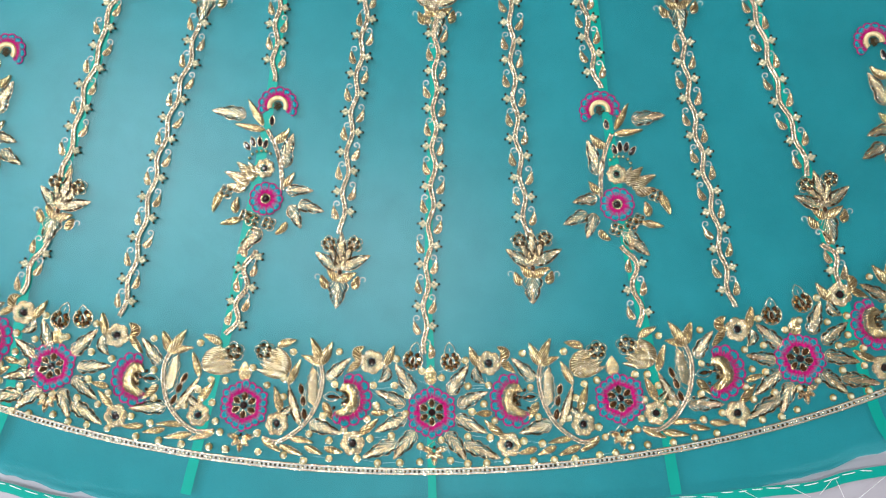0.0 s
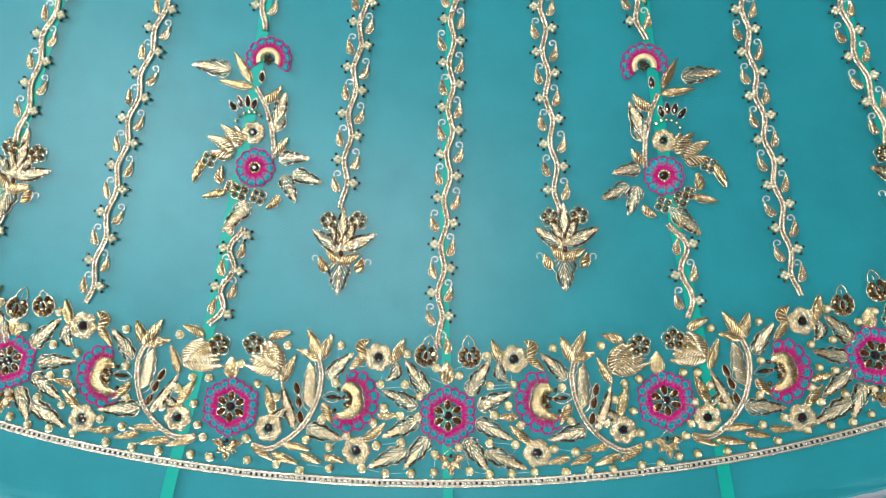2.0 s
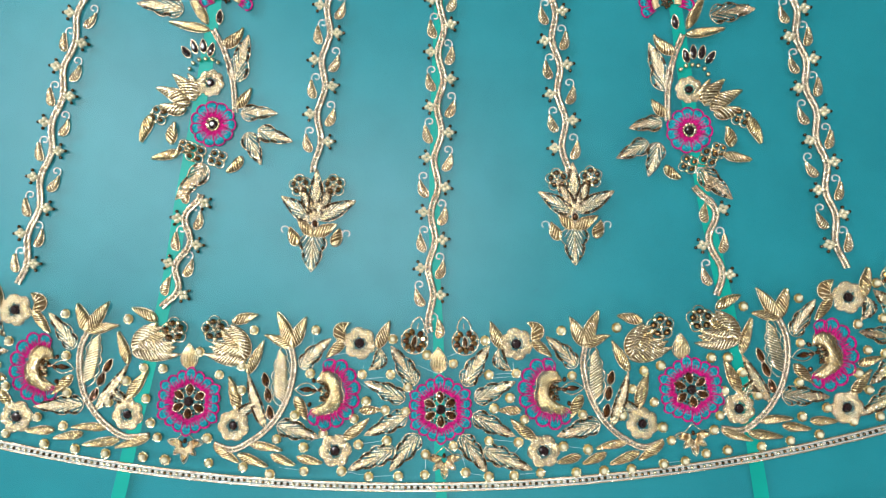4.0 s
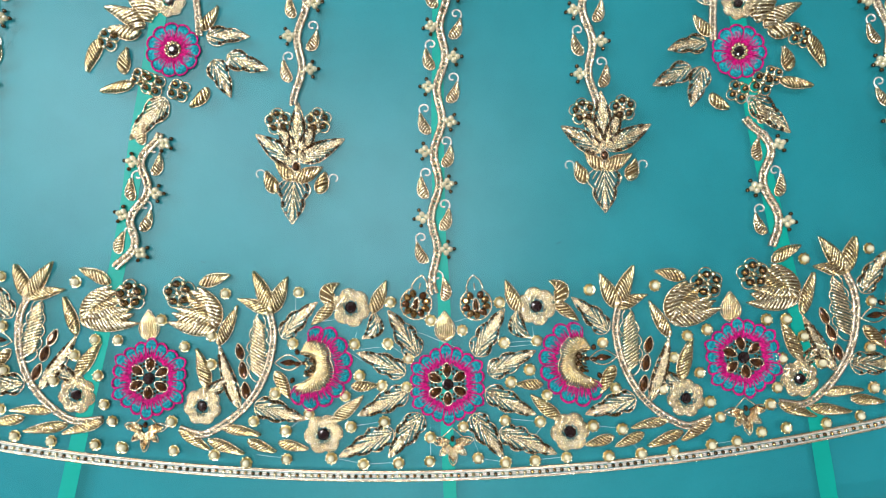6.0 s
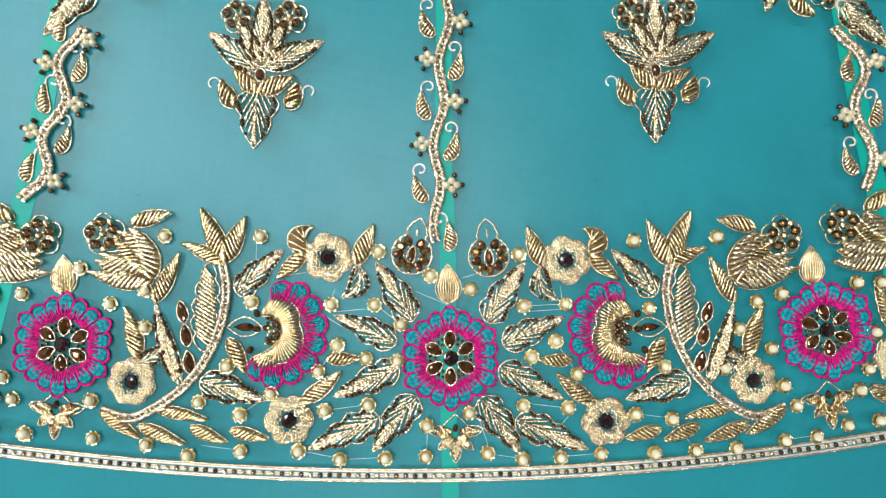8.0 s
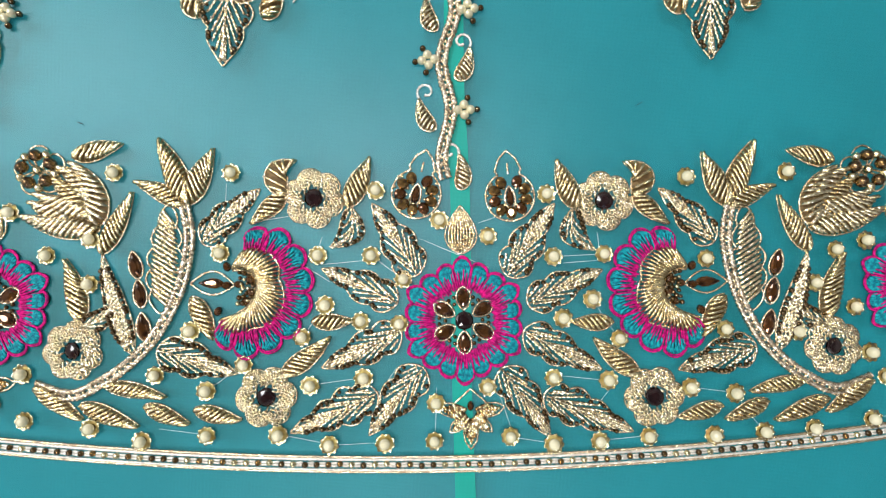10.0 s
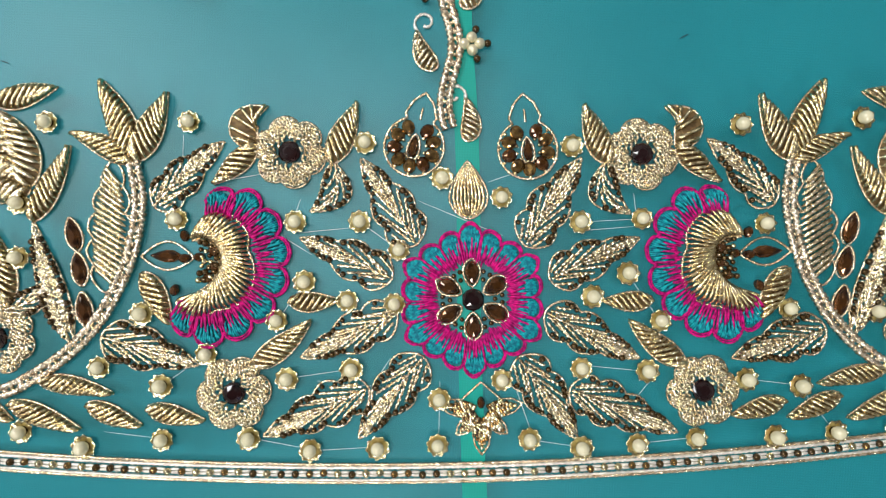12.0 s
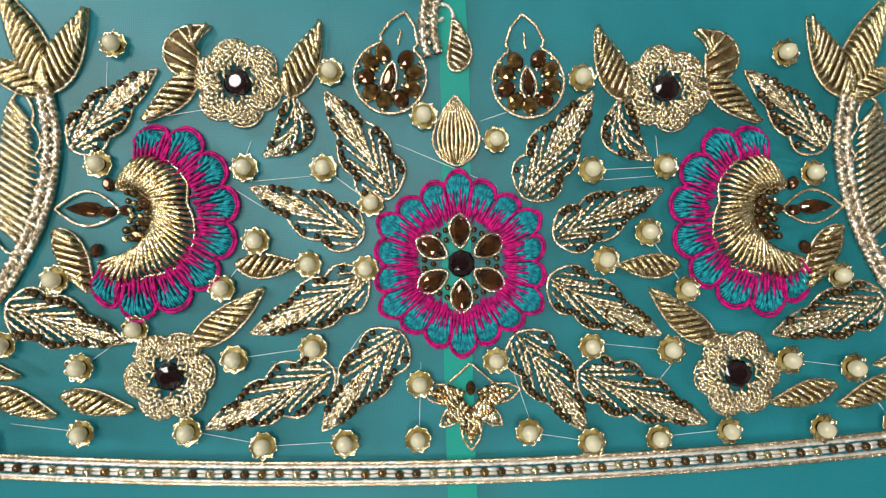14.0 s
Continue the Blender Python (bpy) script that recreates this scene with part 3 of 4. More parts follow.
def bead_spray(parent, pts, r, mat, squash=1.0, name="bead", z=0.9):
    me = once(("bead", near(r, 0.1), mat.name), lambda: ball_mesh(near(r, 0.1), mat, near(r, 0.1), 10, 6))
    for p in pts:
        part(name, me, parent, p)


def cord_part(parent, line, r=0.5, name="cord", mat=None, closed=False, z=None, pitch=1.5):
    """A cord along a line (plan mm) as a part of a thing."""
    mat = mat or PALE
    o = np.array(parent.location[:2]) / MM
    p = Pile()
    p.cord(np.asarray(line, float) - o, r, pitch, closed, z)
    return part(name, p.mesh(name, mat), parent, o)


def crescent_flower(cell, c, back, R, group="half flowers of the border"):
    """Half flower: silk scallops on the outside, a thick arc of gold coils and a beaded heart; it opens towards back."""
    at, ang, _ = ends(cell, c, back)
    ob = thing("half_flower", at, "half-round magenta and turquoise flower with padded gold arc", "flower", group)
    h = cell.hand
    a0, a1 = (math.pi - 1.60, math.pi + 2.10) if h > 0 else (math.pi - 2.10, math.pi + 1.60)
    silk_rim(ob, at, ang, R, 9, a0, a1, False, 0.60, h)

    def make():
        pad, edge = Pile(), Pile()
        # the arc's outer and inner radius, from its upper end to its lower one
        turn = np.radians((-112, -98, -85, -45, -28, 0, 30, 63, 88, 104, 112))
        outer = (0.44, 0.56, 0.61, 0.57, 0.49, 0.57, 0.64, 0.56, 0.66, 0.63, 0.55)
        inner = (0.30, 0.28, 0.26, 0.22, 0.20, 0.18, 0.18, 0.22, 0.28, 0.34, 0.38)
        m = int(R * 0.58 * (turn[-1] - turn[0]) / 1.85)
        lo, hi = [], []
        for i in range(m):
            t = turn[0] + (turn[-1] - turn[0]) * i / (m - 1)
            q = math.pi + h * t
            r1, r0 = R * np.interp(t, turn, outer), R * np.interp(t, turn, inner)
            lean = h * 0.20
            pad.wire((r0 * math.cos(q - lean), r0 * math.sin(q - lean)), (r1 * math.cos(q + lean), r1 * math.sin(q + lean)), 0.74, min(3.2, 0.3 * (r1 - r0)), 0.3, rings=10)
            lo.append(((r0 - 0.6) * math.cos(q - lean), (r0 - 0.6) * math.sin(q - lean)))
            hi.append(((r1 + 0.6) * math.cos(q + lean), (r1 + 0.6) * math.sin(q + lean)))
        edge.cord(np.vstack([lo, hi[::-1]]), 0.52, 1.5, True)
        return pad.mesh("gold_arc", GOLD), edge.mesh("outline", PALE)
    pad, edge = once(("crescent", near(R, 0.5), h), make)
    arc = part("gold_arc", pad, ob, at, ang, label="thick padded arc of gold coils")
    part("outline", edge, arc)

    def loc(x, y):
        return (at[0] + x * R * math.cos(ang) - y * R * h * math.sin(ang), at[1] + x * R * math.sin(ang) + y * R * h * math.cos(ang))
    for r, n in ((0.19, 10), (0.12, 7), (0.05, 3)):
        for k in range(n):
            q = math.pi * (0.42 + 1.16 * (k + 0.5) / n)
            part("bead", (BEADS + GILT)[rng.randint(5)], ob, loc(r * math.cos(q) + 0.04, r * 1.15 * math.sin(q)), 0, 0.4)
    for x, y, t in ((-0.10, 0.12, 0.8), (-0.12, -0.06, 0.0), (-0.04, -0.19, -0.8), (0.06, 0.05, 0.0), (0.24, 0.29, 1.2), (0.33, -0.34, -1.2)):
        sew_stone(ob, loc(x, y), ang + t * h, 4.4, 3.4, AMBER, 0.1, 0.0, False)
    sew_stone(ob, loc(0.23, 0.03), ang, 5.0, 3.4, AMBER, 0.2, 0.0, False)
    sew_stone(ob, loc(0.45, 0.05), ang + math.pi, 11.0, 4.4, AMBER, 0.5, 0.4, False)
    cord_part(ob, [loc(0.12 + 0.62 * u, 0.04 + 0.18 * math.sin(math.pi * u)) for u in np.linspace(0, 1, 14)])
    cord_part(ob, [loc(0.12 + 0.62 * u, 0.04 - 0.15 * math.sin(math.pi * u)) for u in np.linspace(0, 1, 14)])
    cord_part(ob, [loc(0.02 + 0.28 * math.cos(q), 0.36 * math.sin(q)) for q in np.linspace(math.pi * 0.5, math.pi * 1.5, 24)])
    cord_part(ob, [loc(0.05 + 0.17 * math.cos(q), 0.20 * math.sin(q)) for q in np.linspace(math.pi * 0.5, math.pi * 1.5, 20)])
    return ob


def drop_flower(cell, c, tip, R):
    at, ang, L = ends(cell, c, tip)
    ob = thing("bud_flower", at, "round bud of brown glass stones in a pointed cord loop", "flower", "bud flowers of the border")

    def loc(r, q):
        return (at[0] + r * math.cos(ang + q), at[1] + r * math.sin(ang + q))
    for k in range(9):
        q = 0.5 + (2 * math.pi - 1.0) * k / 8
        sew_stone(ob, loc(R * 0.68, q), ang + q, R * 0.56, R * 0.48, (TOPAZ, TOPAZ, AMBER)[k % 3], 0.0, 0.0, False, 2.4)
    sew_stone(ob, loc(R * -0.05, 0), ang, R * 0.85, R * 0.34, AMBER, 0.4, -0.2, True, 2.6)
    line = [loc(R * 1.02, q) for q in np.linspace(0.45, 2 * math.pi - 0.45, 40)]
    cord_part(ob, line + [loc(L * 0.64, -0.46), loc(L * 0.84, -0.22), loc(L, 0.0), loc(L * 0.84, 0.22), loc(L * 0.64, 0.46)], 0.55, "loop", closed=True)
    cord_part(ob, [loc(R * 0.95, 0.0), loc(L * 0.72, 0.0)], 0.5, "stamen")
    bead_spray(ob, [loc(R * 0.42, q) for q in np.linspace(0.6, 5.6, 9)], 0.8, CUP)
    bead_spray(ob, [loc(R * 0.93, q) for q in np.linspace(0.9, 5.4, 9)], 0.7, CUP)
    return ob


def maple_motif(cell, c, tip, R):
    """Five-pointed leaf of bead strings in a cord edge."""
    at, ang, _ = ends(cell, c, tip)
    ob = thing("beaded_maple_leaf", at, "five-pointed leaf of gold and brown bead strings", "leaf", "beaded leaves below the flowers")

    def loc(r, q):
        return (at[0] + r * math.cos(ang + q), at[1] + r * math.sin(ang + q))
    points = ((0.0, 1.0), (0.85, 0.80), (1.75, 0.98), (-0.85, 0.80), (-1.75, 0.98))
    strings = {0: Pile(), 1: Pile()}
    o = np.array(ob.location[:2]) / MM
    for q, r in points:
        for k, dq in enumerate((-0.60, -0.40, -0.20, 0.0, 0.20, 0.40, 0.60)):
            for i in range(7):
                s = 0.22 + (0.74 - 0.55 * abs(dq)) * i / 7
                x, y = np.array(loc(R * r * s, q + dq * (1 - s * 0.9))) - o
                strings[int(rng.rand() < 0.45)].bead(x, y, 0.95, 0.85 + 0.15 * rng.rand(), 1.0, 8, 5)
    tagged(part("bead_string", strings[0].mesh("bead_string", TOPAZ), ob, o, label="brown bead strings"), kind="stuff")
    tagged(part("bead_string", strings[1].mesh("bead_string", CUP), ob, o, label="gold bead strings"), kind="stuff")
    line = []
    for q, r in sorted(points):
        line += [loc(R * 0.56 * r, q - 0.40), loc(R * 0.84 * r, q - 0.20), loc(R * r * 1.05, q), loc(R * 0.84 * r, q + 0.20), loc(R * 0.56 * r, q + 0.40)]
    line += [loc(R * 0.55, math.pi - 0.9), loc(R * 0.72, math.pi), loc(R * 0.55, math.pi + 0.9)]
    cord_part(ob, line, 0.45, "outline", closed=True)
    sew_stone(ob, loc(R * 0.22, math.pi), ang, 4.5, 3.0, AMBER, 0.2, 0.0, False)
    return ob


def loop_cluster(parent, at, r, n=4, a0=0.4):
    """Cord loops that each hold a bronze bead, round one pearl."""
    for k in range(n):
        q = a0 + 2 * math.pi * k / n
        p = (at[0] + r * 0.62 * math.cos(q), at[1] + r * 0.62 * math.sin(q))
        me = once(("loop", near(r, 0.5)), lambda: loop_mesh(r * 0.46))
        ob = part("loop", me, parent, p)
        part("bead", once(("ball_loop", near(r, 0.5)), lambda: ball_mesh(r * 0.27, TOPAZ, r * 0.26, 10, 6)), ob)
    bead_spray(parent, [at] + [(at[0] + r * 0.75 * math.cos(a0 + math.pi / n + 2 * math.pi * k / n), at[1] + r * 0.75 * math.sin(a0 + math.pi / n + 2 * math.pi * k / n)) for k in range(n)], max(1.2, r * 0.2), CUP)


def loop_mesh(r):
    q = np.linspace(0, 2 * np.pi, 20, endpoint=False)
    p = Pile()
    p.cord(np.column_stack([r * np.cos(q), r * np.sin(q)]), 0.5, 1.4, True)
    return p.mesh("loop", PALE)


def stem_part(parent, line, w, beads=True):
    """A stem of two cords side by side with small gold beads between."""
    l = resample(np.asarray(line, float), 1.0)
    d = np.gradient(l, axis=0)
    d /= np.linalg.norm(d, axis=1)[:, None]
    nrm = np.column_stack([-d[:, 1], d[:, 0]])
    for s in (-1, 1):
        cord_part(parent, l + s * nrm * w * 0.30, w * 0.25, "stem_cord", STEM, pitch=1.9)
    if beads:
        o = np.array(parent.location[:2]) / MM
        bars, dots = Pile(), Pile()
        for i in range(2, len(l) - 2, 3):
            x, y = l[i] - o
            if i % 2:
                dots.bead(x, y, 1.1, w * 0.17, 1.0, 7, 4)
            else:
                a, b = l[i - 1] - o, l[i + 1] - o
                bars.wire(a, b, w * 0.15, 0.5, 0.6, 3)
        tagged(part("bead_string", dots.mesh("bead_string", CUP), parent, o, label="small gold beads"), kind="stuff")
        tagged(part("bugle_string", bars.mesh("bugle_string", STEM), parent, o, label="silver bugle beads"), kind="stuff")


class Cell:
    """Where one stretch of the pattern goes: pins (x, y, to x, to y) tie it to the first stretch, with a soft pull between them.
    hand is -1 where it is mirrored."""

    def __init__(self, hand, pins):
        self.hand, k = hand, np.array(pins, float).reshape(-1, 4)
        self.src, self.dst = k[:, :2], k[:, 2:]
        self.flat = np.linalg.lstsq(np.column_stack([np.ones(len(k)), self.src]), self.dst, rcond=None)[0]
        self.off = self.dst - np.column_stack([np.ones(len(k)), self.src]) @ self.flat

    def at(self, p):
        p = np.array(p[:2], float)
        w = 1.0 / (((self.src - p) ** 2).sum(1) + 30.0) ** 1.5
        return np.array((1.0, *p)) @ self.flat + (w[:, None] * self.off).sum(0) / w.sum()


STRAIGHT = Cell(1, [0, 0, 0, 0, 100, 0, 100, 0, 0, 100, 0, 100])

# ---- seams ----
SEAM_LABEL = "overlapped teal organza seam running down the skirt"
ribbon("seam_1", smooth_line([(-1.0, -98.0), (-1.0, -22.0), (0.7, 54.1), (-0.2, 114.8), (2.9, 211.1), (6.5, 273.4), (14.1, 409.7), (14, 560)]), 4.4, 0.0, SEAM, SEAM_LABEL)
ribbon("seam_2", smooth_line([(262.1, -93.2), (250.4, 17.5), (241.0, 79.2), (227.3, 168.1), (219.5, 246.3), (209.9, 367.6), (204.0, 472.5), (185, 560)]), 5.8, 0.0, SEAM, SEAM_LABEL)
ribbon("seam_3", smooth_line([(-272.5, -81.6), (-246.6, 24.0), (-224.8, 111.1), (-210.1, 194.6), (-191.1, 293.6), (-176.2, 396.1), (-166.3, 487.8), (-160, 560)]), 5.8, 0.0, SEAM, SEAM_LABEL)
ribbon("seam_4", smooth_line([(520, -60), (485.5, -18.5), (455.3, 142.0), (435.5, 258.7), (413.0, 359.9), (392.3, 464.7), (360, 560)]), 5.8, 0.0, SEAM, SEAM_LABEL)
ribbon("seam_5", smooth_line([(-515, -60), (-478.5, 17.4), (-462.8, 150.1), (-424.6, 281.3), (-396.7, 390.5), (-369.6, 496.2), (-335, 560)]), 5.8, 0.0, SEAM, SEAM_LABEL)

# ---- hem: a folded band with basting stitches and loose lacing threads ----
HEM = smooth_line([(x, y - 3.0) for x, y in ((-519.1, -53.9), (-473.9, -63.4), (-397.0, -81.9), (-200, -100), (53.7, -97.0), (175.1, -99.8), (282.1, -93.0), (364.1, -85.5), (409.5, -82.4), (446.5, -72.7), (495.2, -66.1))], 120)
ribbon("hem", [(x, y - 3.5) for x, y in HEM], 5.5, -0.0001, SEAM, "folded teal hem with white basting stitches")
stitches = thing("basting_thread", HEM[60], "white basting thread sewn along the hem", "thread")
along = resample(HEM, 1.0)
k = 4
while k < len(along) - 20:
    n = int(10 + 9 * rng.rand())
    a, b = along[k] + rng.randn(2) * 0.8, along[k + n] + rng.randn(2) * 0.8
    p = Pile()
    o = np.array(stitches.location[:2]) / MM
    p.wire(a - o, b - o, 0.6, 0.4, 0.3, 5)
    part("stitch", p.mesh("stitch", THREAD), stitches, o)
    k += n + int(4 + 3 * rng.rand())
for a, b in ((((330.6, -89.4)), ((350.7, -100.3))), (((379.1, -85.8)), ((404.8, -99.2))), (((432.5, -80.0)), ((440.4, -102.3))), (((486.6, -78.8)), ((452.2, -103.7))), (((414.0, -97.1)), ((430.7, -79.9)))):
    p = Pile()
    p.wire(np.array(a), np.array(b), 0.26, 0.1, 0.3, 5)
    tagged(new("lacing_thread", p.mesh("lacing_thread", THREAD)), "thin white lacing thread pulled tight at the hem", "thread", "lacing threads")

# ---- the braid along the foot of the border ----
def braid_y(x):
    x = x / 100.0
    return -63.4 - 1.39 * x + 2.892 * x * x + 0.0138 * x ** 3 + 0.0122 * x ** 4


def braid_line(off):
    x = np.linspace(-540, 540, 400)
    y = braid_y(x)
    d = np.gradient(np.column_stack([x, y]), axis=0)
    d /= np.linalg.norm(d, axis=1)[:, None]
    return np.column_stack([x, y]) + off * np.column_stack([-d[:, 1], d[:, 0]])


braid = thing("beaded_braid", (0, braid_y(0)), "silver-gold braid with bugle bars and amber beads", "braid")
for off, r, m in ((3.3, 0.62, PALE), (2.1, 0.62, SILVER), (-2.3, 0.55, SILVER), (-3.2, 0.62, PALE)):
    cord_part(braid, braid_line(off), r, "braid_cord", m, z=0.75, pitch=2.0)
middle = resample(braid_line(0.0), 2.55)
slope = np.gradient(middle, axis=0)
bar = Pile()
bar.wire((-1.7, 0.55), (1.7, 0.55), 0.62, 0.3, 0.6, 4)
bar.wire((-1.7, -0.65), (1.7, -0.65), 0.62, 0.3, 0.6, 4)
bar = bar.mesh("bugle_bar", SILVER)
jewel = Pile()
jewel.bead(0, 0, 1.2, 1.45, 0.9, 9, 6)
jewels = [jewel.mesh("bead", m) for m in (TOPAZ, CUP, BRONZE)]
for i, (x, y) in enumerate(middle):
    a = math.atan2(slope[i][1], slope[i][0]) + 0.06 * rng.randn()
    if i % 2:
        part("bugle_bar", bar, braid, (x, y), a)
    else:
        part("bead", jewels[rng.randint(3)], braid, (x, y + 0.2 * rng.randn()), a)

# ---- one stretch of the border, from a great flower to the next, set out once ----
def sprig(cell):
    ob = thing("flower_sprig", cell.at((65.4, 51.2)), "gold wire flower with black stone and four leaves", "flower", "flower sprigs of the border")
    gold_flower(ob, cell.at((65.4, 51.2)), 0.2, 13.4, 6)
    sew_leaf(cell, (52.6, 48.0), (44.4, 70.9), 10.0, ob)
    sew_lobed(cell, (51.2, 48.0), (60.4, 29.6), 13.0, ob, -5.0, 0)
    sew_leaf(cell, (78.5, 53.1), (74.7, 68.8), 11.0, ob, -7.0, 1.0)
    sew_leaf(cell, (78.6, 53.6), (94.6, 39.7), 8.5, ob, 0.0, -1.5)


def lower_sprig(cell):
    ob = thing("flower_sprig", cell.at((84.5, -37.0)), "gold wire flower with black stone and one leaf", "flower", "flower sprigs of the border")
    gold_flower(ob, cell.at((84.5, -37.0)), 0.6, 13.4, 6)
    sew_leaf(cell, (78.7, -27.2), (58.2, -10.0), 9.0, ob, 1.0, -1.5)


def side_sprig(cell):
    ob = thing("flower_sprig", cell.at((166.4, -17.2)), "gold wire flower with dark stone and two leaves", "flower", "flower sprigs of the border")
    gold_flower(ob, cell.at((166.4, -17.2)), 0.1, 13.0, 7)
    sew_leaf(cell, (163.3, -4.4), (173.2, 25.0), 10.0, ob, 0.5)
    sew_lobed(cell, (163.5, -6.6), (149.8, 4.2), 10.0, ob, 2.0, 0)


def scroll(cell):
    ob = thing("scroll_stem", cell.at((129.8, -5.5)), "curved silver cord stem with tulip leaves and brown stones", "stem", "scroll stems of the border")
    line = smooth_line([cell.at(p) for p in ((122.4, 48.4), (119.7, 32.7), (122.3, 13.6), (129.8, -5.5), (140.2, -19.8), (153.5, -30.4), (167.0, -36.1), (182.8, -31.7))], 60)
    stem_part(ob, line, 5.0)
    sew_leaf(cell, (121.0, 47.4), (110.5, 72.6), 11.0, ob, -0.5)
    sew_leaf(cell, (122.2, 48.6), (134.3, 76.6), 11.0, ob, 0.5, -1.5)
    sew_leaf(cell, (122.2, 47.0), (143.7, 55.9), 8.5, ob, 1.0, 1.5)
    sew_bars(cell, (130.6, 0.0), (129.0, 48.2), 15.0, ob)
    sew_leaf(cell, (157.4, 25.8), (144.3, 51.7), 9.0, ob)
    sew_lobed(cell, (141.6, -17.9), (157.1, 25.8), 11.0, ob, -1.0, 0)
    sew_leaf(cell, (118.1, 7.6), (106.3, -11.3), 9.0, ob)
    for p, q in (((143.6, 26.7), (141.5, 15.3)), ((140.9, 14.2), (139.1, 2.9)), ((138.8, 0.2), (136.6, -12.1))):
        a, ang, L = ends(cell, p, q)
        sew_stone(ob, ((a + cell.at(q)) / 2), ang, 11.5, 5.2, AMBER, 0.4, 0.2)


def rose(cell):
    ob = thing("rose_spray", cell.at((172.6, 50.0)), "overlapping pale gold petals with looped bead cluster", "flower", "rose sprays of the border")
    loop_cluster(ob, cell.at((185.5, 61.9)), 10.5, 5)
    sew_leaf(cell, (158.1, 36.7), (194.4, 44.8), 10.5, ob, -2.0, 1.2, PALE_GOLD)
    sew_leaf(cell, (159.9, 42.6), (188.1, 52.8), 9.0, ob, -1.0, 1.2, PALE_GOLD)
    sew_leaf(cell, (158.9, 37.4), (172.1, 64.6), 11.5, ob, 4.0, 1.2, PALE_GOLD)
    sew_leaf(cell, (165.2, 43.9), (181.6, 59.1), 8.5, ob, 1.0, 1.2, GOLD)
    sew_leaf(cell, (170.7, 66.2), (149.2, 72.2), 9.0, ob, -0.5, 1.5)
    sew_leaf(cell, (162.0, 48.5), (177.3, 62.2), 9.0, ob, 2.0, 1.2, PALE_GOLD)
    sew_leaf(cell, (171.0, 41.5), (190.2, 49.8), 8.0, ob, -1.0, 1.2, PALE_GOLD)


def five_leaves(cell):
    g = "lobed leaves round the great flower"
    sew_lobed(cell, (20.8, 18.6), (42.7, 50.3), 17.5, None, 0.5, 3, g)
    sew_lobed(cell, (29.4, 5.9), (63.9, 20.3), 16.0, None, 0.5, 3, g)
    sew_lobed(cell, (27.3, -5.8), (61.6, -24.3), 16.5, None, -0.5, 3, g)
    sew_lobed(cell, (16.6, -22.4), (37.3, -53.1), 17.5, None, 0.5, 3, g)
    sew_lobed(cell, (35.3, -34.4), (74.6, -51.9), 17.5, None, 0.0, 4, g)


def border_stretch(cell):
    drop_flower(cell, (23.1, 54.3), (21.9, 75.2), 10.8)
    sprig(cell)
    lower_sprig(cell)
    side_sprig(cell)
    crescent_flower(cell, (96.6, 11.6), (115.3, 12.0), 31.5)
    scroll(cell)
    rose(cell)
    g = "lobed leaves of the border"
    sew_lobed(cell, (114.4, 30.9), (90.4, 56.2), 15.0, None, -1.0, 3, g, "dull gold chain stitch leaf with looped cord edge")
    sew_lobed(cell, (131.5, -15.7), (95.6, -25.4), 17.0, None, 0.0, 3, g, "dull gold chain stitch leaf with looped cord edge")
    g = "small leaves along the foot of the border"
    sew_leaf(cell, (67.3, -3.0), (48.0, -2.4), 7.5, None, 0.5, 1.2, None, g)
    sew_leaf(cell, (114.8, -41.4), (94.0, -46.4), 7.5, None, 0.5, 1.5, None, g)
    sew_leaf(cell, (135.9, -40.1), (115.7, -47.8), 7.5, None, 0.5, 1.5, None, g)
    sew_leaf(cell, (163.0, -39.8), (137.4, -49.0), 8.0, None, 0.5, 1.5, None, g)
    sew_leaf(cell, (183.3, -32.2), (161.1, -46.2), 8.0, None, 0.5, 1.5, None, g)
    sew_leaf(cell, (152.9, -32.2), (126.7, -36.1), 7.0, None, -0.5, 1.5, None, g)


def foot_of_flower(cell, c, tip):
    maple_motif(cell, c, tip, 15.0)


# pins: right stretch to the others
LEFT = Cell(-1, [0.1, -0.3, 0.1, -0.3, 208.0, 9.6, -208.3, 12.4, 65.1, 8.9, -63.5, 12.9, 65.4, 51.2, -64.8, 56.0, 84.5, -37.0, -87.4, -31.3, 110.7, 72.4, -109.0, 79.1, 134.1, 76.4, -132.2, 84.5, 166.4, -17.2, -171.5, -8.4, 23.2, 53.9, -19.1, 56.3, 21.8, 74.8, -13.6, 76.1, 0.2, 50.7, 0.2, 50.7, 183.7, -31.2, -188.6, -22.4, 73.7, -51.3, -76.5, -46.9, 151.1, 71.4, -151.0, 81.9, 42.3, 49.6, -38.4, 52.0, 63.5, 19.9, -61.5, 23.9, 61.0, -24.0, -62.2, -19.2, 36.9, -52.4, -42.5, -49.2, 96.0, -25.2, -100.0, -20.7, 90.7, 55.8, -88.6, 60.6])
RIGHT_NEXT = Cell(-1, [0.1, -0.3, 406.9, 47.0, 208.0, 9.6, 205.4, 9.5, 65.1, 8.9, 346.2, 36.3, 65.4, 51.2, 341.4, 80.8, 84.5, -37.0, 334.4, -9.4, 110.7, 72.4, 290.5, 90.3, 134.1, 76.4, 266.2, 91.0, 166.4, -17.2, 246.3, -7.3, 23.2, 53.9, 380.5, 95.3, 21.8, 74.8, 380.4, 114.6, 0.2, 50.7, 403.9, 92.7, 183.7, -31.2, 229.9, -22.5, 73.7, -51.3, 344.9, -15.1, 151.1, 71.4, 250.8, 85.2, 63.5, 19.9, 349.5, 52.2])
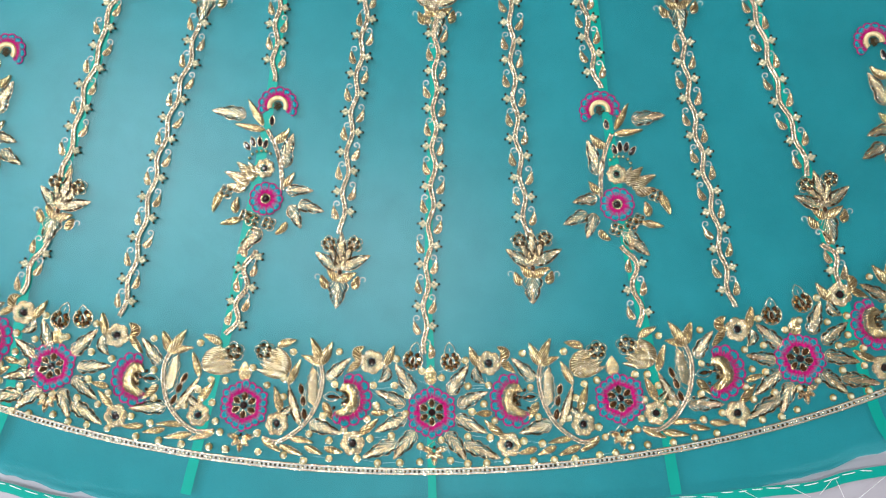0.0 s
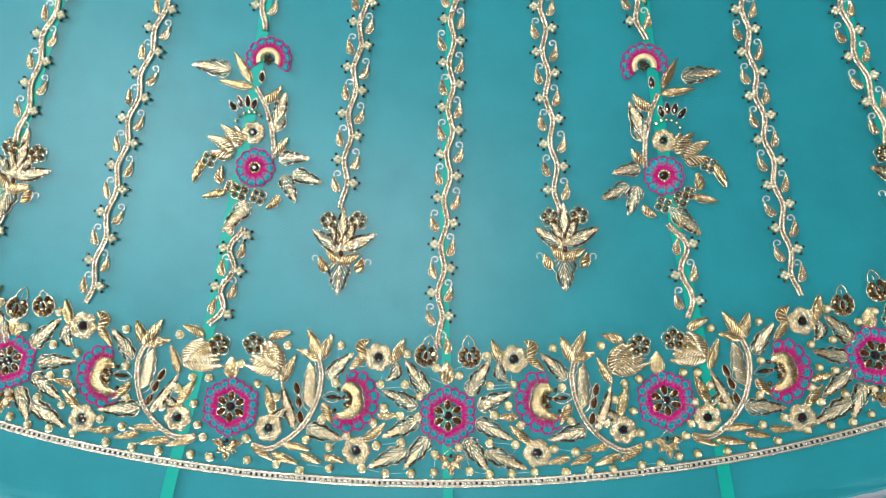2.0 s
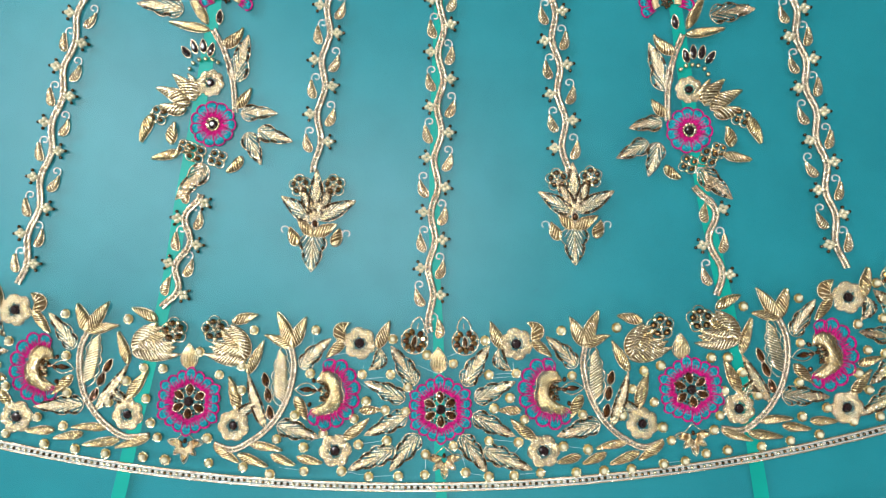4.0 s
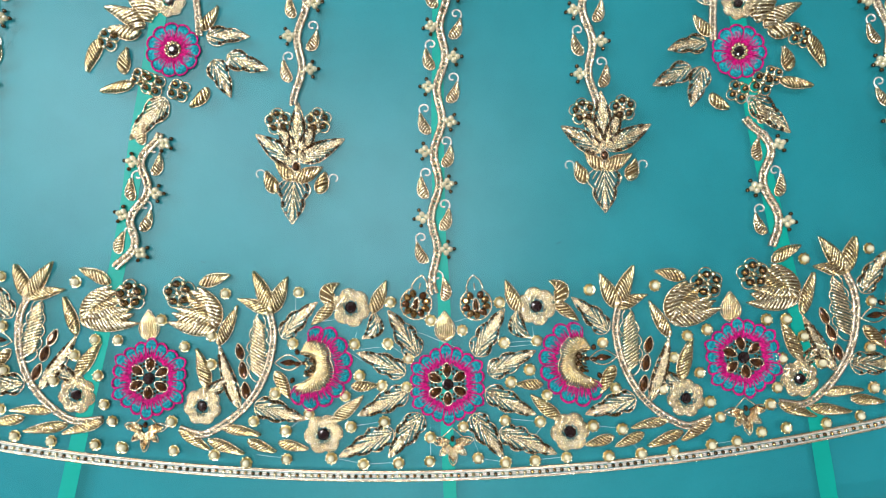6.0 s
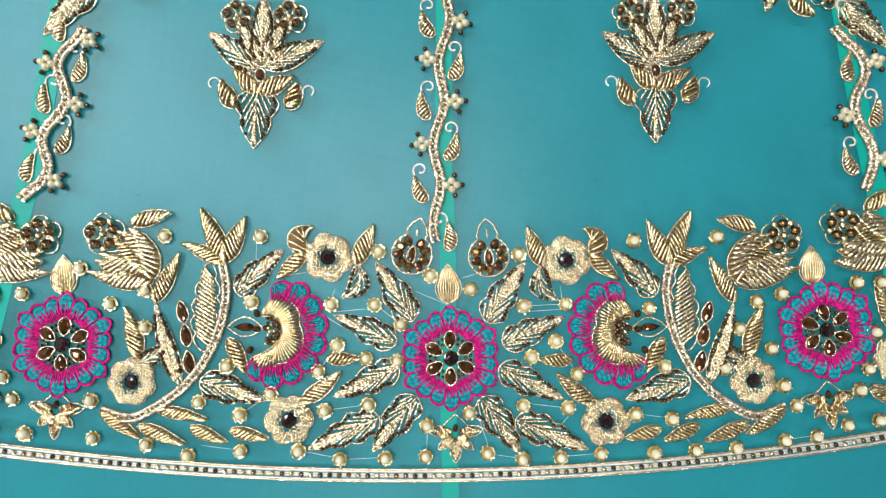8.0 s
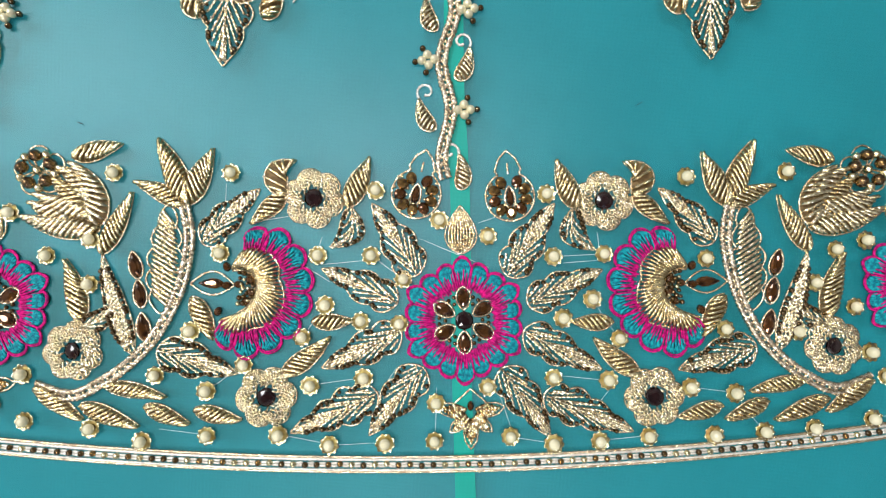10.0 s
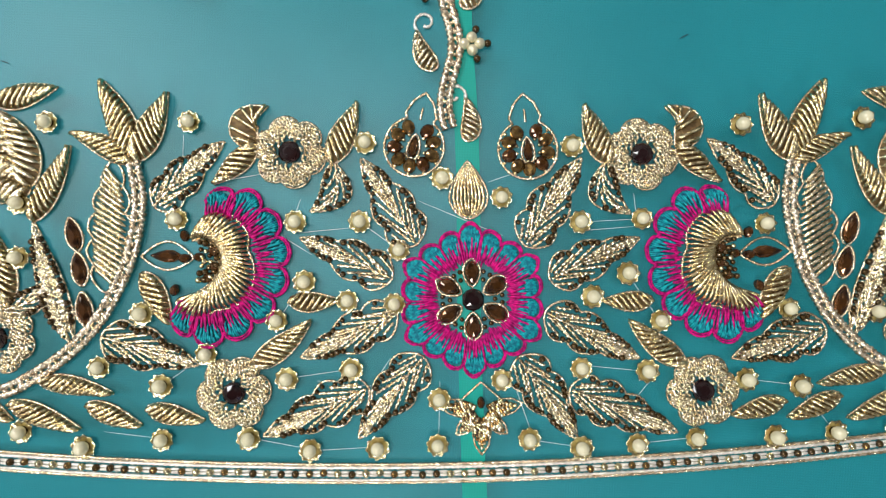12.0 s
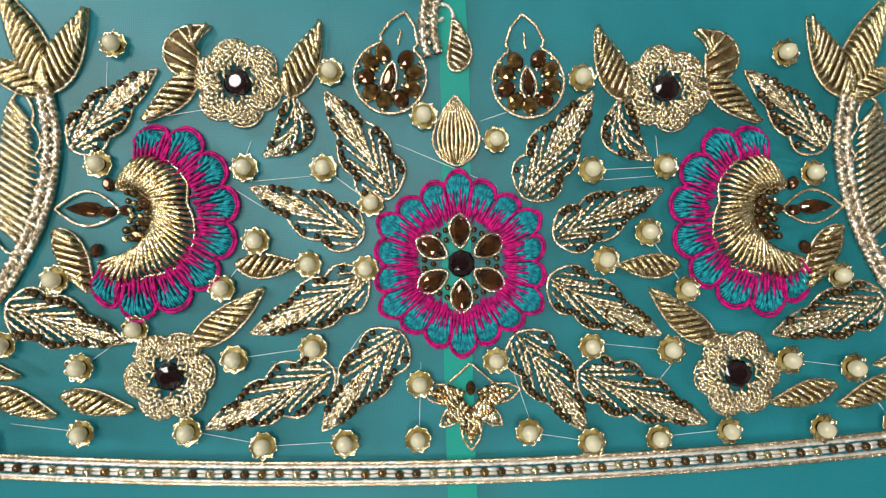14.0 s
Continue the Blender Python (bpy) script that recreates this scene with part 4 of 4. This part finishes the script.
LEFT_NEXT = Cell(1, [0.1, -0.3, -427.0, 61.0, 208.0, 9.6, -207.1, 13.1, 65.1, 8.9, -361.2, 47.4, 65.4, 51.2, -353.8, 93.2, 84.5, -37.0, -352.7, 4.4, 110.7, 72.4, -300.1, 96.7, 134.1, 76.4, -274.3, 97.9, 166.4, -17.2, -259.6, 3.4, 23.2, 53.9, -393.6, 113.4, 21.8, 74.8, -394.9, 128.8, 0.2, 50.7, -423.2, 104.6, 183.7, -31.2, -240.3, -14.2, 73.7, -51.3, -368.4, -3.8, 151.1, 71.4, -252.9, 91.0])


def turned(a, b, c, hand, base):
    """A stretch swung about the ring's centre by a degrees."""
    ca, sa = math.cos(radians(a)), math.sin(radians(a))
    pins = []
    for x, y in ((0, 0), (200, 0), (0, 100), (200, 100), (100, -50)):
        p = base.at((x, y)) - np.array((CX, CY))
        pins += [x, y, CX + ca * p[0] - sa * p[1] + b, CY + sa * p[0] + ca * p[1] + c]
    return Cell(hand, pins)


RIGHT_FAR = turned(14.25, 0.0, 0.0, 1, STRAIGHT)
LEFT_FAR = turned(-14.6, 0.0, 0.0, -1, LEFT)
CELLS = (STRAIGHT, LEFT, RIGHT_NEXT, LEFT_NEXT, RIGHT_FAR, LEFT_FAR)
for c in CELLS:
    border_stretch(c)
for c in CELLS:
    five_leaves(c)
for a, ang in (((0.6, -0.5), 0.0), ((208.0, 9.2), 0.13), ((-208.3, 12.4), -0.1), ((406.9, 47.0), 0.3), ((-427.7, 61.1), -0.2)):
    great_flower(a, ang, 27.6)
for c, a in ((STRAIGHT, (0.2, 50.7)), (STRAIGHT, (201.0, 55.8)), (STRAIGHT, (-207.8, 60.7)), (STRAIGHT, (403.9, 92.7)), (STRAIGHT, (-423.2, 104.6))):
    foot = (a[0] + 0.3, a[1] - 21.5)
    ob = thing("embroidered_bud", foot, "upright padded gold bud above a great flower", "bud", "buds above the great flowers")
    part("outline", once("bud edge", lambda: bud_edge(21.5, 15.0)), ob, foot, math.pi / 2)
    for k in range(9):
        part("coil", once(("bud", k), lambda: bud_coil(21.5, 15.0, (k + 0.5) / 9 * 2 - 1)), ob, foot, math.pi / 2)
for a, tip in (((2.4, -41.6), (2.1, -58.5)), ((207.9, -29.3), (209.3, -46.7)), ((-211.9, -22.9), (-213.4, -40.2)), ((409.2, 13.4), (411.4, -1.7)), ((-431.2, 25.5), (-435.3, 5.2))):
    maple_motif(STRAIGHT, a, tip, 15.0)

# ---- pearls ----
NEAR_RIGHT = [(39.5, 54.9), (12.6, 36.7), (41.5, 26.7), (64.3, 27.2), (58.3, 7.2), (44.9, -0.9), (102.9, 61.0), (110.2, 23.8), (69.6, -10.7), (117.5, -8.0), (39.6, -27.0), (64.0, -28.9), (10.3, -30.2), (100.6, -33.4), (120.6, -36.5)]
FOOT_RIGHT = [(19.6, -52.1), (38.6, -55.9), (59.2, -55.6), (81.0, -54.2), (110.3, -54.7), (132.9, -53.9), (155.3, -53.2), (182.0, -50.0), (199.5, -48.2)]
MORE_RIGHT = [(148.8, 62.0), (159.3, 11.4), (150.2, -10.1), (176.7, 0.1), (182.7, -20.4), (189.2, -31.3), (169.5, 26.1), (183.5, 29.8)]
NEAR_LEFT = [(-101.0, 68.2), (-106.4, 32.6), (-63.3, 30.3), (-39.8, 29.5), (-37.0, 58.5), (-9.1, 44.5), (-25.8, 18.6), (-60.6, 8.2), (-45.1, 0.7), (-28.1, -1.1), (-120.0, -1.4), (-71.1, -5.6), (-96.9, -16.9), (-113.5, -27.7), (-135.6, -20.2), (-68.0, -26.9), (-44.5, -24.4), (-12.9, -36.4)]
FOOT_LEFT = [(-14.0, -52.9), (-35.8, -53.2), (-60.2, -53.0), (-82.4, -47.9), (-113.5, -47.1), (-141.7, -48.6), (-163.9, -42.2), (-192.1, -38.0), (-228.8, -34.1)]
MORE_LEFT = [(-152.6, 69.6), (-182.3, 33.7), (-164.0, 20.5), (-193.0, -17.8), (-198.3, 53.2), (-163.3, 40.4)]
for c in (STRAIGHT, RIGHT_NEXT, LEFT_NEXT, RIGHT_FAR, LEFT_FAR):
    for p in NEAR_RIGHT + FOOT_RIGHT + MORE_RIGHT:
        sew_pearl(c.at(p))
for p in NEAR_LEFT + FOOT_LEFT + MORE_LEFT:
    sew_pearl(p)

# ---- vines that climb the skirt ----
def paisley_meshes(hand):
    """Teardrop of slanted coils, round at its foot, with a curled cord at its tip."""
    L, W = 16.5, 7.6
    u = np.linspace(0, 1, 40)

    def wide(t):
        return W / 2 * np.sin(np.pi * np.clip(t, 0, 1) ** 0.60) ** 0.8 * (1 - 0.15 * t)

    def mid(t):
        return hand * 1.5 * 4 * t * (1 - t)
    edge, fill, plate, curl = Pile(), Pile(), Pile(), Pile()
    e = np.vstack([np.column_stack([u * L, mid(u) + wide(u)]), np.column_stack([u * L, mid(u) - wide(u)])[::-1][1:-1]])
    edge.cord(e, 0.5, 1.5, True)
    for i in range(8):
        t = 0.08 + 0.80 * i / 7
        a, b = max(0.02, t - 0.10), min(0.97, t + 0.10)
        fill.wire((a * L, mid(a) + hand * 0.86 * wide(a)), (b * L, mid(b) - hand * 0.86 * wide(b)), 0.78, 1.5, 0.35, rings=6, chain=1.9)
    k = len(e)
    plate.add([(x, y, 0.05) for x, y in e] + [(x * 0.9 + 0.7, y * 0.85, 0.4) for x, y in e], [(i, (i + 1) % k, k + (i + 1) % k, k + i) for i in range(k)] + [tuple(range(k, 2 * k))])
    q = np.linspace(0, 5.6, 26)
    r = 4.2 - 0.52 * q
    c = np.column_stack([L + 1.0 + r * np.sin(q), hand * -4.0 + hand * r * np.cos(q)])
    curl.cord(np.vstack([(L - 1.0, 0.0), c]), 0.6, 1.5)
    return fill.mesh("leaf", PALE_GOLD), edge.mesh("outline", PALE), curl.mesh("curl", SILVER), plate.mesh("padding", UNDER)


SPOTS = ((1.6, 0.0), (4.4, 2.4), (4.6, -2.3), (7.3, 0.1))
TIPS = ((10.3, 0.3), (6.0, 5.6), (6.3, -5.5))
SEED = ball_mesh(2.15, SMALL_PEARL, 2.0, 12, 8)
DARK = ball_mesh(1.5, BRONZE, 1.5, 9, 6)
PAISLEY = {h: paisley_meshes(h) for h in (-1, 1)}


def vine(pts, first, last, steps, label="wavy silver cord vine with gold paisley leaves and pearl clusters", amp=2.4, bare=12, leaf_at=None):
    """A vine down the line of pts (top to foot); pearl clusters stand out to the right at first, at last, and at even steps between."""
    line = resample(np.array(smooth_line(pts, 120)), 1.0)
    n = len(line)
    d = np.gradient(line, axis=0)
    d /= np.linalg.norm(d, axis=1)[:, None]
    right = np.column_stack([-d[:, 1], d[:, 0]])
    s0 = int(np.argmin(((line - np.array(first)) ** 2).sum(1)))
    period = (int(np.argmin(((line - np.array(last)) ** 2).sum(1))) - s0) / steps
    s = np.arange(n)
    off = amp * np.cos(2 * np.pi * (s - s0) / period)
    wavy = line + right * off[:, None]
    ob = thing("vine", line[n // 2], label, "vine", "vines of the skirt")
    stem_part(ob, wavy, 5.6)
    k = -int(s0 / period * 2) - 1
    while True:
        c = s0 + k * period / 2
        if c >= n - 2:
            break
        h = 1 if k % 2 == 0 else -1
        if 1 < c < n - bare:
            i = int(c)
            p = wavy[i] + h * right[i] * 1.6
            ang = math.atan2(h * right[i][1], h * right[i][0]) + 0.12 * rng.randn()
            for me, name, spots in ((SEED, "pearl", SPOTS), (DARK, "tip_bead", TIPS)):
                for x, y in spots:
                    part(name, me, ob, (p[0] + x * math.cos(ang) - y * math.sin(ang), p[1] + x * math.sin(ang) + y * math.cos(ang)))
        i = int(c + period * 0.06 + 7)
        if 2 < i < n - 1:
            p = line[i] - h * right[i] * (5.4 + rng.rand())
            up = math.atan2(-d[i][1], -d[i][0]) + 0.28 * h + 0.1 * rng.randn()
            f, e, q, pad = PAISLEY[h]
            g = part("paisley_leaf", f, ob, p, up)
            part("outline", e, g)
            part("curl", q, g, label="curled silver cord tip")
            part("padding", pad, g, label="brown padding with the shade between the coils in its colour")
        k += 1
    if leaf_at:
        f, e, q, pad = PAISLEY[-1]
        g = part("paisley_leaf", f, ob, leaf_at, 1.62)
        part("outline", e, g)
        part("curl", q, g, label="curled silver cord tip")
        part("padding", pad, g, label="brown padding with the shade between the coils in its colour")
    return ob


vine([(14, 545), (17.3, 427.1), (14.3, 368.1), (11.1, 300.1), (8.6, 253.3), (2.1, 181.4), (-4.3, 104.9), (-4.7, 62.9)], (21.2, 367.4), (3.2, 93.4), 6, bare=24, leaf_at=(1.4, 58.0))
vine([(86, 545), (105.0, 476.6), (106.1, 392.2), (107.9, 310.1), (111.5, 243.3), (113.1, 192.2)], (118.6, 377.5), (122.3, 237.3), 3)
vine([(-66, 545), (-64.0, 483.6), (-73.8, 406.1), (-82.6, 344.2), (-91.3, 270.0), (-97.9, 200.8)], (-68.4, 364.5), (-87.3, 226.5), 3)
vine([(305.3, 426.2), (307.0, 377.6), (311.2, 329.8), (318.1, 269.4), (327.0, 203.6), (332.3, 152.1), (339.0, 104.6)], (321.8, 370.4), (347.0, 150.3), 5)
vine([(-267.4, 463.3), (-274.9, 424.5), (-286.3, 386.3), (-296.4, 352.0), (-308.7, 304.5), (-319.4, 254.3), (-333.9, 185.3), (-350.0, 114.7)], (-264.6, 410.0), (-338.1, 130.7), 6)
vine([(360, 545), (390.3, 457.7), (403.1, 394.6), (413.7, 339.6), (427.2, 292.1), (436.0, 250.8)], (421.7, 366.9), (434.4, 321.4), 1)
vine([(-330, 545), (-375.4, 482.0), (-386.0, 432.4), (-401.9, 383.7), (-411.4, 335.5), (-425.8, 278.0)], (-377.4, 406.8), (-401.9, 309.2), 2)
vine([(180, 545), (192.0, 473.0), (197.3, 423.5), (200.6, 388.6), (205.6, 362.3)], (205.0, 405.3), (207.0, 360.3), 1)
vine([(-158, 545), (-169.7, 487.9), (-173.7, 438.2), (-176.9, 385.7)], (-166.2, 433.6), (-164.2, 388.6), 1)
vine([(221.2, 178.7), (233.4, 156.2), (230.9, 134.6), (235.9, 108.3), (233.8, 85.8)], (244.5, 157.4), (249.3, 103.8), 1)
vine([(-197.2, 186.4), (-206.7, 168.3), (-207.5, 146.3), (-215.8, 124.7), (-217.8, 107.2), (-228.1, 90.1)], (-196.9, 141.5), (-210.7, 101.6), 1)
vine([(444.2, 174.1), (456.6, 154.6), (455.9, 123.1)], (458.7, 162.8), (460.7, 117.8), 1, "short silver cord vine between two sprays")
vine([(-435.8, 204.9), (-451.4, 185.6), (-465.8, 143.7)], (-441.8, 191.9), (-439.8, 146.9), 1, "short silver cord vine between two sprays")

# ---- pendant sprays at the vines' ends ----
def pendant(cell):
    ob = thing("pendant_spray", cell.at((-101.6, 150.1)), "pendant spray of gold leaves and looped beads", "spray", "pendant sprays of the skirt")
    sew_lobed(cell, (-101.5, 149.5), (-104.3, 116.5), 24.0, ob, 0.0, 2)
    sew_leaf(cell, (-102.0, 147.5), (-114.0, 161.2), 9.5, ob)
    sew_leaf(cell, (-101.3, 147.5), (-80.7, 156.2), 10.5, ob, 0.0, -1.5)
    sew_lobed(cell, (-101.6, 160.0), (-127.8, 181.3), 15.5, ob, 0.0, 0)
    sew_lobed(cell, (-98.0, 161.5), (-64.5, 175.5), 15.5, ob, 0.0, 0)
    sew_lobed(cell, (-99.6, 161.5), (-97.0, 203.0), 15.0, ob, 0.0, 0)
    sew_lobed(cell, (-101.0, 163.0), (-111.5, 190.5), 11.0, ob, 0.0, 0)
    sew_lobed(cell, (-98.0, 163.0), (-84.5, 189.5), 11.0, ob, 0.0, 0)
    sew_leaf(cell, (-114.4, 139.3), (-120.7, 155.4), 10.0, ob, 1.0)
    sew_leaf(cell, (-85.9, 138.0), (-78.7, 152.6), 10.0, ob, -1.0)
    loop_cluster(ob, cell.at((-111.5, 190.0)), 9.0, 5)
    loop_cluster(ob, cell.at((-83.0, 189.0)), 9.0, 5)
    sew_stone(ob, cell.at((-100.0, 157.1)), 1.57, 6.5, 4.5, AMBER, 0.2)
    for c, s in (((-125.7, 153.0), 1), ((-73.6, 147.5), -1)):
        q = np.linspace(-0.6, 4.2, 20) if s > 0 else np.pi - np.linspace(-0.6, 4.2, 20)
        o = cell.at(c)
        cord_part(ob, [(o[0] + cell.hand * (3.6 - 0.3 * i / 5) * math.cos(t), o[1] + (3.6 - 0.3 * i / 5) * math.sin(t)) for i, t in enumerate(q)], 0.5, "curl", SILVER)


def moved(src, at, ang, hand=1):
    """The pattern carried so that src lies at at, turned by ang degrees."""
    ca, sa = math.cos(radians(ang)), math.sin(radians(ang))
    pins = []
    for dx, dy in ((0, 0), (100, 0), (0, 100), (100, 100)):
        x, y = hand * dx, dy
        pins += [src[0] + dx, src[1] + dy, at[0] + ca * x - sa * y, at[1] + sa * x + ca * y]
    return Cell(hand, pins)


TIP = (-104.3, 117.8)
for a, ang in (((-104.3, 117.8), 0), ((117.3, 115.9), 4), ((16.0, 429.2), 3), ((305.4, 427.5), 10), ((-265.4, 464.6), -10), ((456.0, 172.5), 14), ((-442.3, 201.8), -14)):
    pendant(moved(TIP, a, ang))

# ---- bouquets on the seams ----
def bouquet(cell):
    h = cell.hand
    ob = thing("bouquet", cell.at((213.0, 266.3)), "embroidered bouquet with silk flowers, gold leaves and stones", "bouquet", "bouquets of the skirt")
    c, ang, _ = ends(cell, (204.8, 336.4), (207.5, 316.0))
    silk_rim(ob, c, ang, 23.5, 9, math.pi - 2.1, math.pi + 2.1, False, 0.52)

    def arc():
        p = Pile()
        for i in range(46):
            q = math.pi - 1.95 + 3.9 * i / 45
            p.wire((7.0 * math.cos(q), 7.0 * math.sin(q)), (12.6 * math.cos(q), 12.6 * math.sin(q)), 0.6, 2.0, 0.4, 6)
        return p.mesh("cream_arc", CREAM)
    arc_m = once("bouquet arc", arc)
    part("cream_arc", arc_m, ob, c, ang, label="cream gold satin arc")
    bead_spray(ob, [(c[0] + 1.3 * math.sqrt(k) * math.cos(2.4 * k), c[1] + 1.3 * math.sqrt(k) * math.sin(2.4 * k)) for k in range(16)], 1.2, BRONZE)
    f = cell.at((218.2, 225.3))
    silk_rim(ob, f, 0.2, 19.5, 11, 0.0, 2 * math.pi, True, 0.30)
    sew_stone(ob, f, 0.3, 7.5, 7.5, BLACK, 0.0, 0.0, True, 2.8, "dark round cut glass stone")
    bead_spray(ob, [(f[0] + 5.3 * math.cos(k * 0.524), f[1] + 5.3 * math.sin(k * 0.524)) for k in range(12)], 1.2, CUP)
    gold_flower(ob, cell.at((219.7, 260.1)), 0.2, 11.5, 8)
    stem_part(ob, smooth_line([cell.at(p) for p in ((216.7, 307.6), (207.7, 286.5), (201.6, 260.1), (200.1, 233.8))], 30), 5.0)
    sew_lobed(cell, (241.0, 323.5), (279.6, 327.9), 18.5, ob, 0.5, 3)
    sew_leaf(cell, (221.0, 312.8), (237.9, 343.3), 9.2, ob)
    sew_leaf(cell, (219.3, 307.5), (253.4, 311.0), 8.6, ob)
    sew_leaf(cell, (209.3, 291.8), (192.1, 308.5), 10.3, ob, 2.0)
    sew_lobed(cell, (199.7, 260.2), (187.8, 301.9), 18.8, ob, -1.0, 2)
    for p, q in (((220.5, 283.4), (217.3, 295.5)), ((225.1, 285.9), (225.3, 299.2)), ((231.0, 285.7), (234.4, 298.3)), ((235.9, 282.2), (243.0, 291.9)), ((211.9, 313.2), (210.7, 325.3))):
        a, ang2, L = ends(cell, p, q)
        sew_stone(ob, (a + cell.at(q)) / 2, ang2, 11.5, 5.0, BLACK, 0.4, -0.2, True, 2.4, "dark cut glass drop")
    bead_spray(ob, [cell.at(p) for p in ((212.9, 277.0), (217.7, 280.1), (222.9, 280.6), (228.0, 279.8), (233.0, 276.9), (235.9, 272.2))], 2.0, CUP)
    sew_leaf(cell, (232.3, 245.9), (250.5, 267.7), 12.6, ob, 2.0, 1.2, PALE_GOLD)
    sew_leaf(cell, (237.2, 241.8), (263.9, 256.7), 12.6, ob, 2.5, 1.2, PALE_GOLD)
    sew_leaf(cell, (239.6, 239.0), (261.6, 242.3), 11.5, ob, -1.5, 1.2, PALE_GOLD)
    sew_leaf(cell, (229.9, 249.2), (237.6, 268.1), 9.2, ob, 1.0, 1.2, PALE_GOLD)
    loop_cluster(ob, cell.at((262.3, 234.4)), 8.0, 4)
    sew_leaf(cell, (267.5, 235.5), (276.7, 211.7), 9.8, ob, 1.0)
    sew_leaf(cell, (251.7, 209.9), (249.1, 228.2), 9.8, ob, -2.0)
    sew_leaf(cell, (198.5, 237.6), (187.1, 253.2), 9.2, ob)
    sew_lobed(cell, (195.5, 232.7), (167.4, 229.0), 14.5, ob, -1.0, 2)
    sew_lobed(cell, (183.0, 216.5), (156.0, 204.0), 15.5, ob, 0.5, 2)
    sew_lobed(cell, (192.0, 215.5), (181.8, 187.0), 16.0, ob, 0.0, 2)
    sew_leaf(cell, (196.7, 196.5), (208.6, 184.5), 8.6, ob, -2.0)
    for p, r in (((215.7, 196.4), 8.0), ((232.9, 201.7), 8.5), ((241.5, 207.4), 6.5)):
        loop_cluster(ob, cell.at(p), r, 4)
    sew_leaf(cell, (245.6, 203.7), (269.1, 197.8), 8.6, ob)
    sew_lobed(cell, (224.6, 191.6), (250.8, 165.9), 18.1, ob, 0.0, 2)


BOUQUET_LEFT = Cell(-1, [204.2, 338.5, -170.7, 357.7, 218.2, 225.3, -184.9, 245.2, 279.2, 328.3, -249.3, 353.7, 157.9, 202.3, -119.2, 225.9, 250.0, 167.7, -217.2, 183.3, 275.5, 212.8, -244.8, 232.5])
bouquet(STRAIGHT)
bouquet(BOUQUET_LEFT)
bouquet(moved((204.2, 338.5), (525.7, 409.1), 9))
far_left = moved((204.2, 338.5), (-499.2, 436.8), -10, -1)
bouquet(far_left)

# ---- loose carrying threads on the cloth ----
PAIRS = [(np.array(a), np.array(b)) for row in (NEAR_RIGHT + FOOT_RIGHT, NEAR_LEFT + FOOT_LEFT) for i, a in enumerate(row) for b in row[i + 1:] if 9 < math.dist(a, b) < 24]
for a, b in (*PAIRS[::3], ((-62.6, 26.2), (-43.1, 27.4)), ((-90.7, 46.1), (-75.5, 48.3)), ((-103.6, 63.5), (-105.2, 36.3)), ((-61.4, 38.5), (-63.8, 32.6)), ((12.6, 22.6), (-18.0, 36.5)), ((-30.0, -20.7), (-37.2, -30.6)), ((-59.9, -53.5), (-37.9, -53.1)), ((-113.2, -47.1), (-134.6, -43.7)), ((-12.4, -29.9), (-13.6, -52.1)), ((19.6, -52.6), (37.7, -55.9)), ((42.2, 23.5), (61.6, 24.4)), ((64.0, -29.3), (42.2, -26.4)), ((66.6, -31.1), (59.2, -39.5)), ((62.0, 36.9), (62.6, 28.2)), ((15.1, -32.6), (20.5, -50.0)), ((-57.4, -28.2), (-30.4, -31.8)), ((8.1, 42.7), (18.6, 45.9)), ((-71.0, 26.8), (-57.8, 17.9))):
    p = Pile()
    p.wire(np.array(a), np.array(b), 0.09, 0.0, 0.2, 3)
    tagged(new("loose_thread", p.mesh("loose_thread", THREAD)), "fine white carrying thread lying on the teal cloth", "thread", "carrying threads")

# ---- specks of lint on the cloth ----
for a, b in (((81.6, 94.1), (85.2, 95.9)), ((-169.5, 93.1), (-166.4, 92.0))):
    p = Pile()
    p.wire(np.array(a), np.array(b), 0.22, 0.3, 0.2, 4)
    tagged(new("lint", p.mesh("lint", LINT)), "short dark lint fibre lying on the teal cloth", "lint", "lint on the cloth")
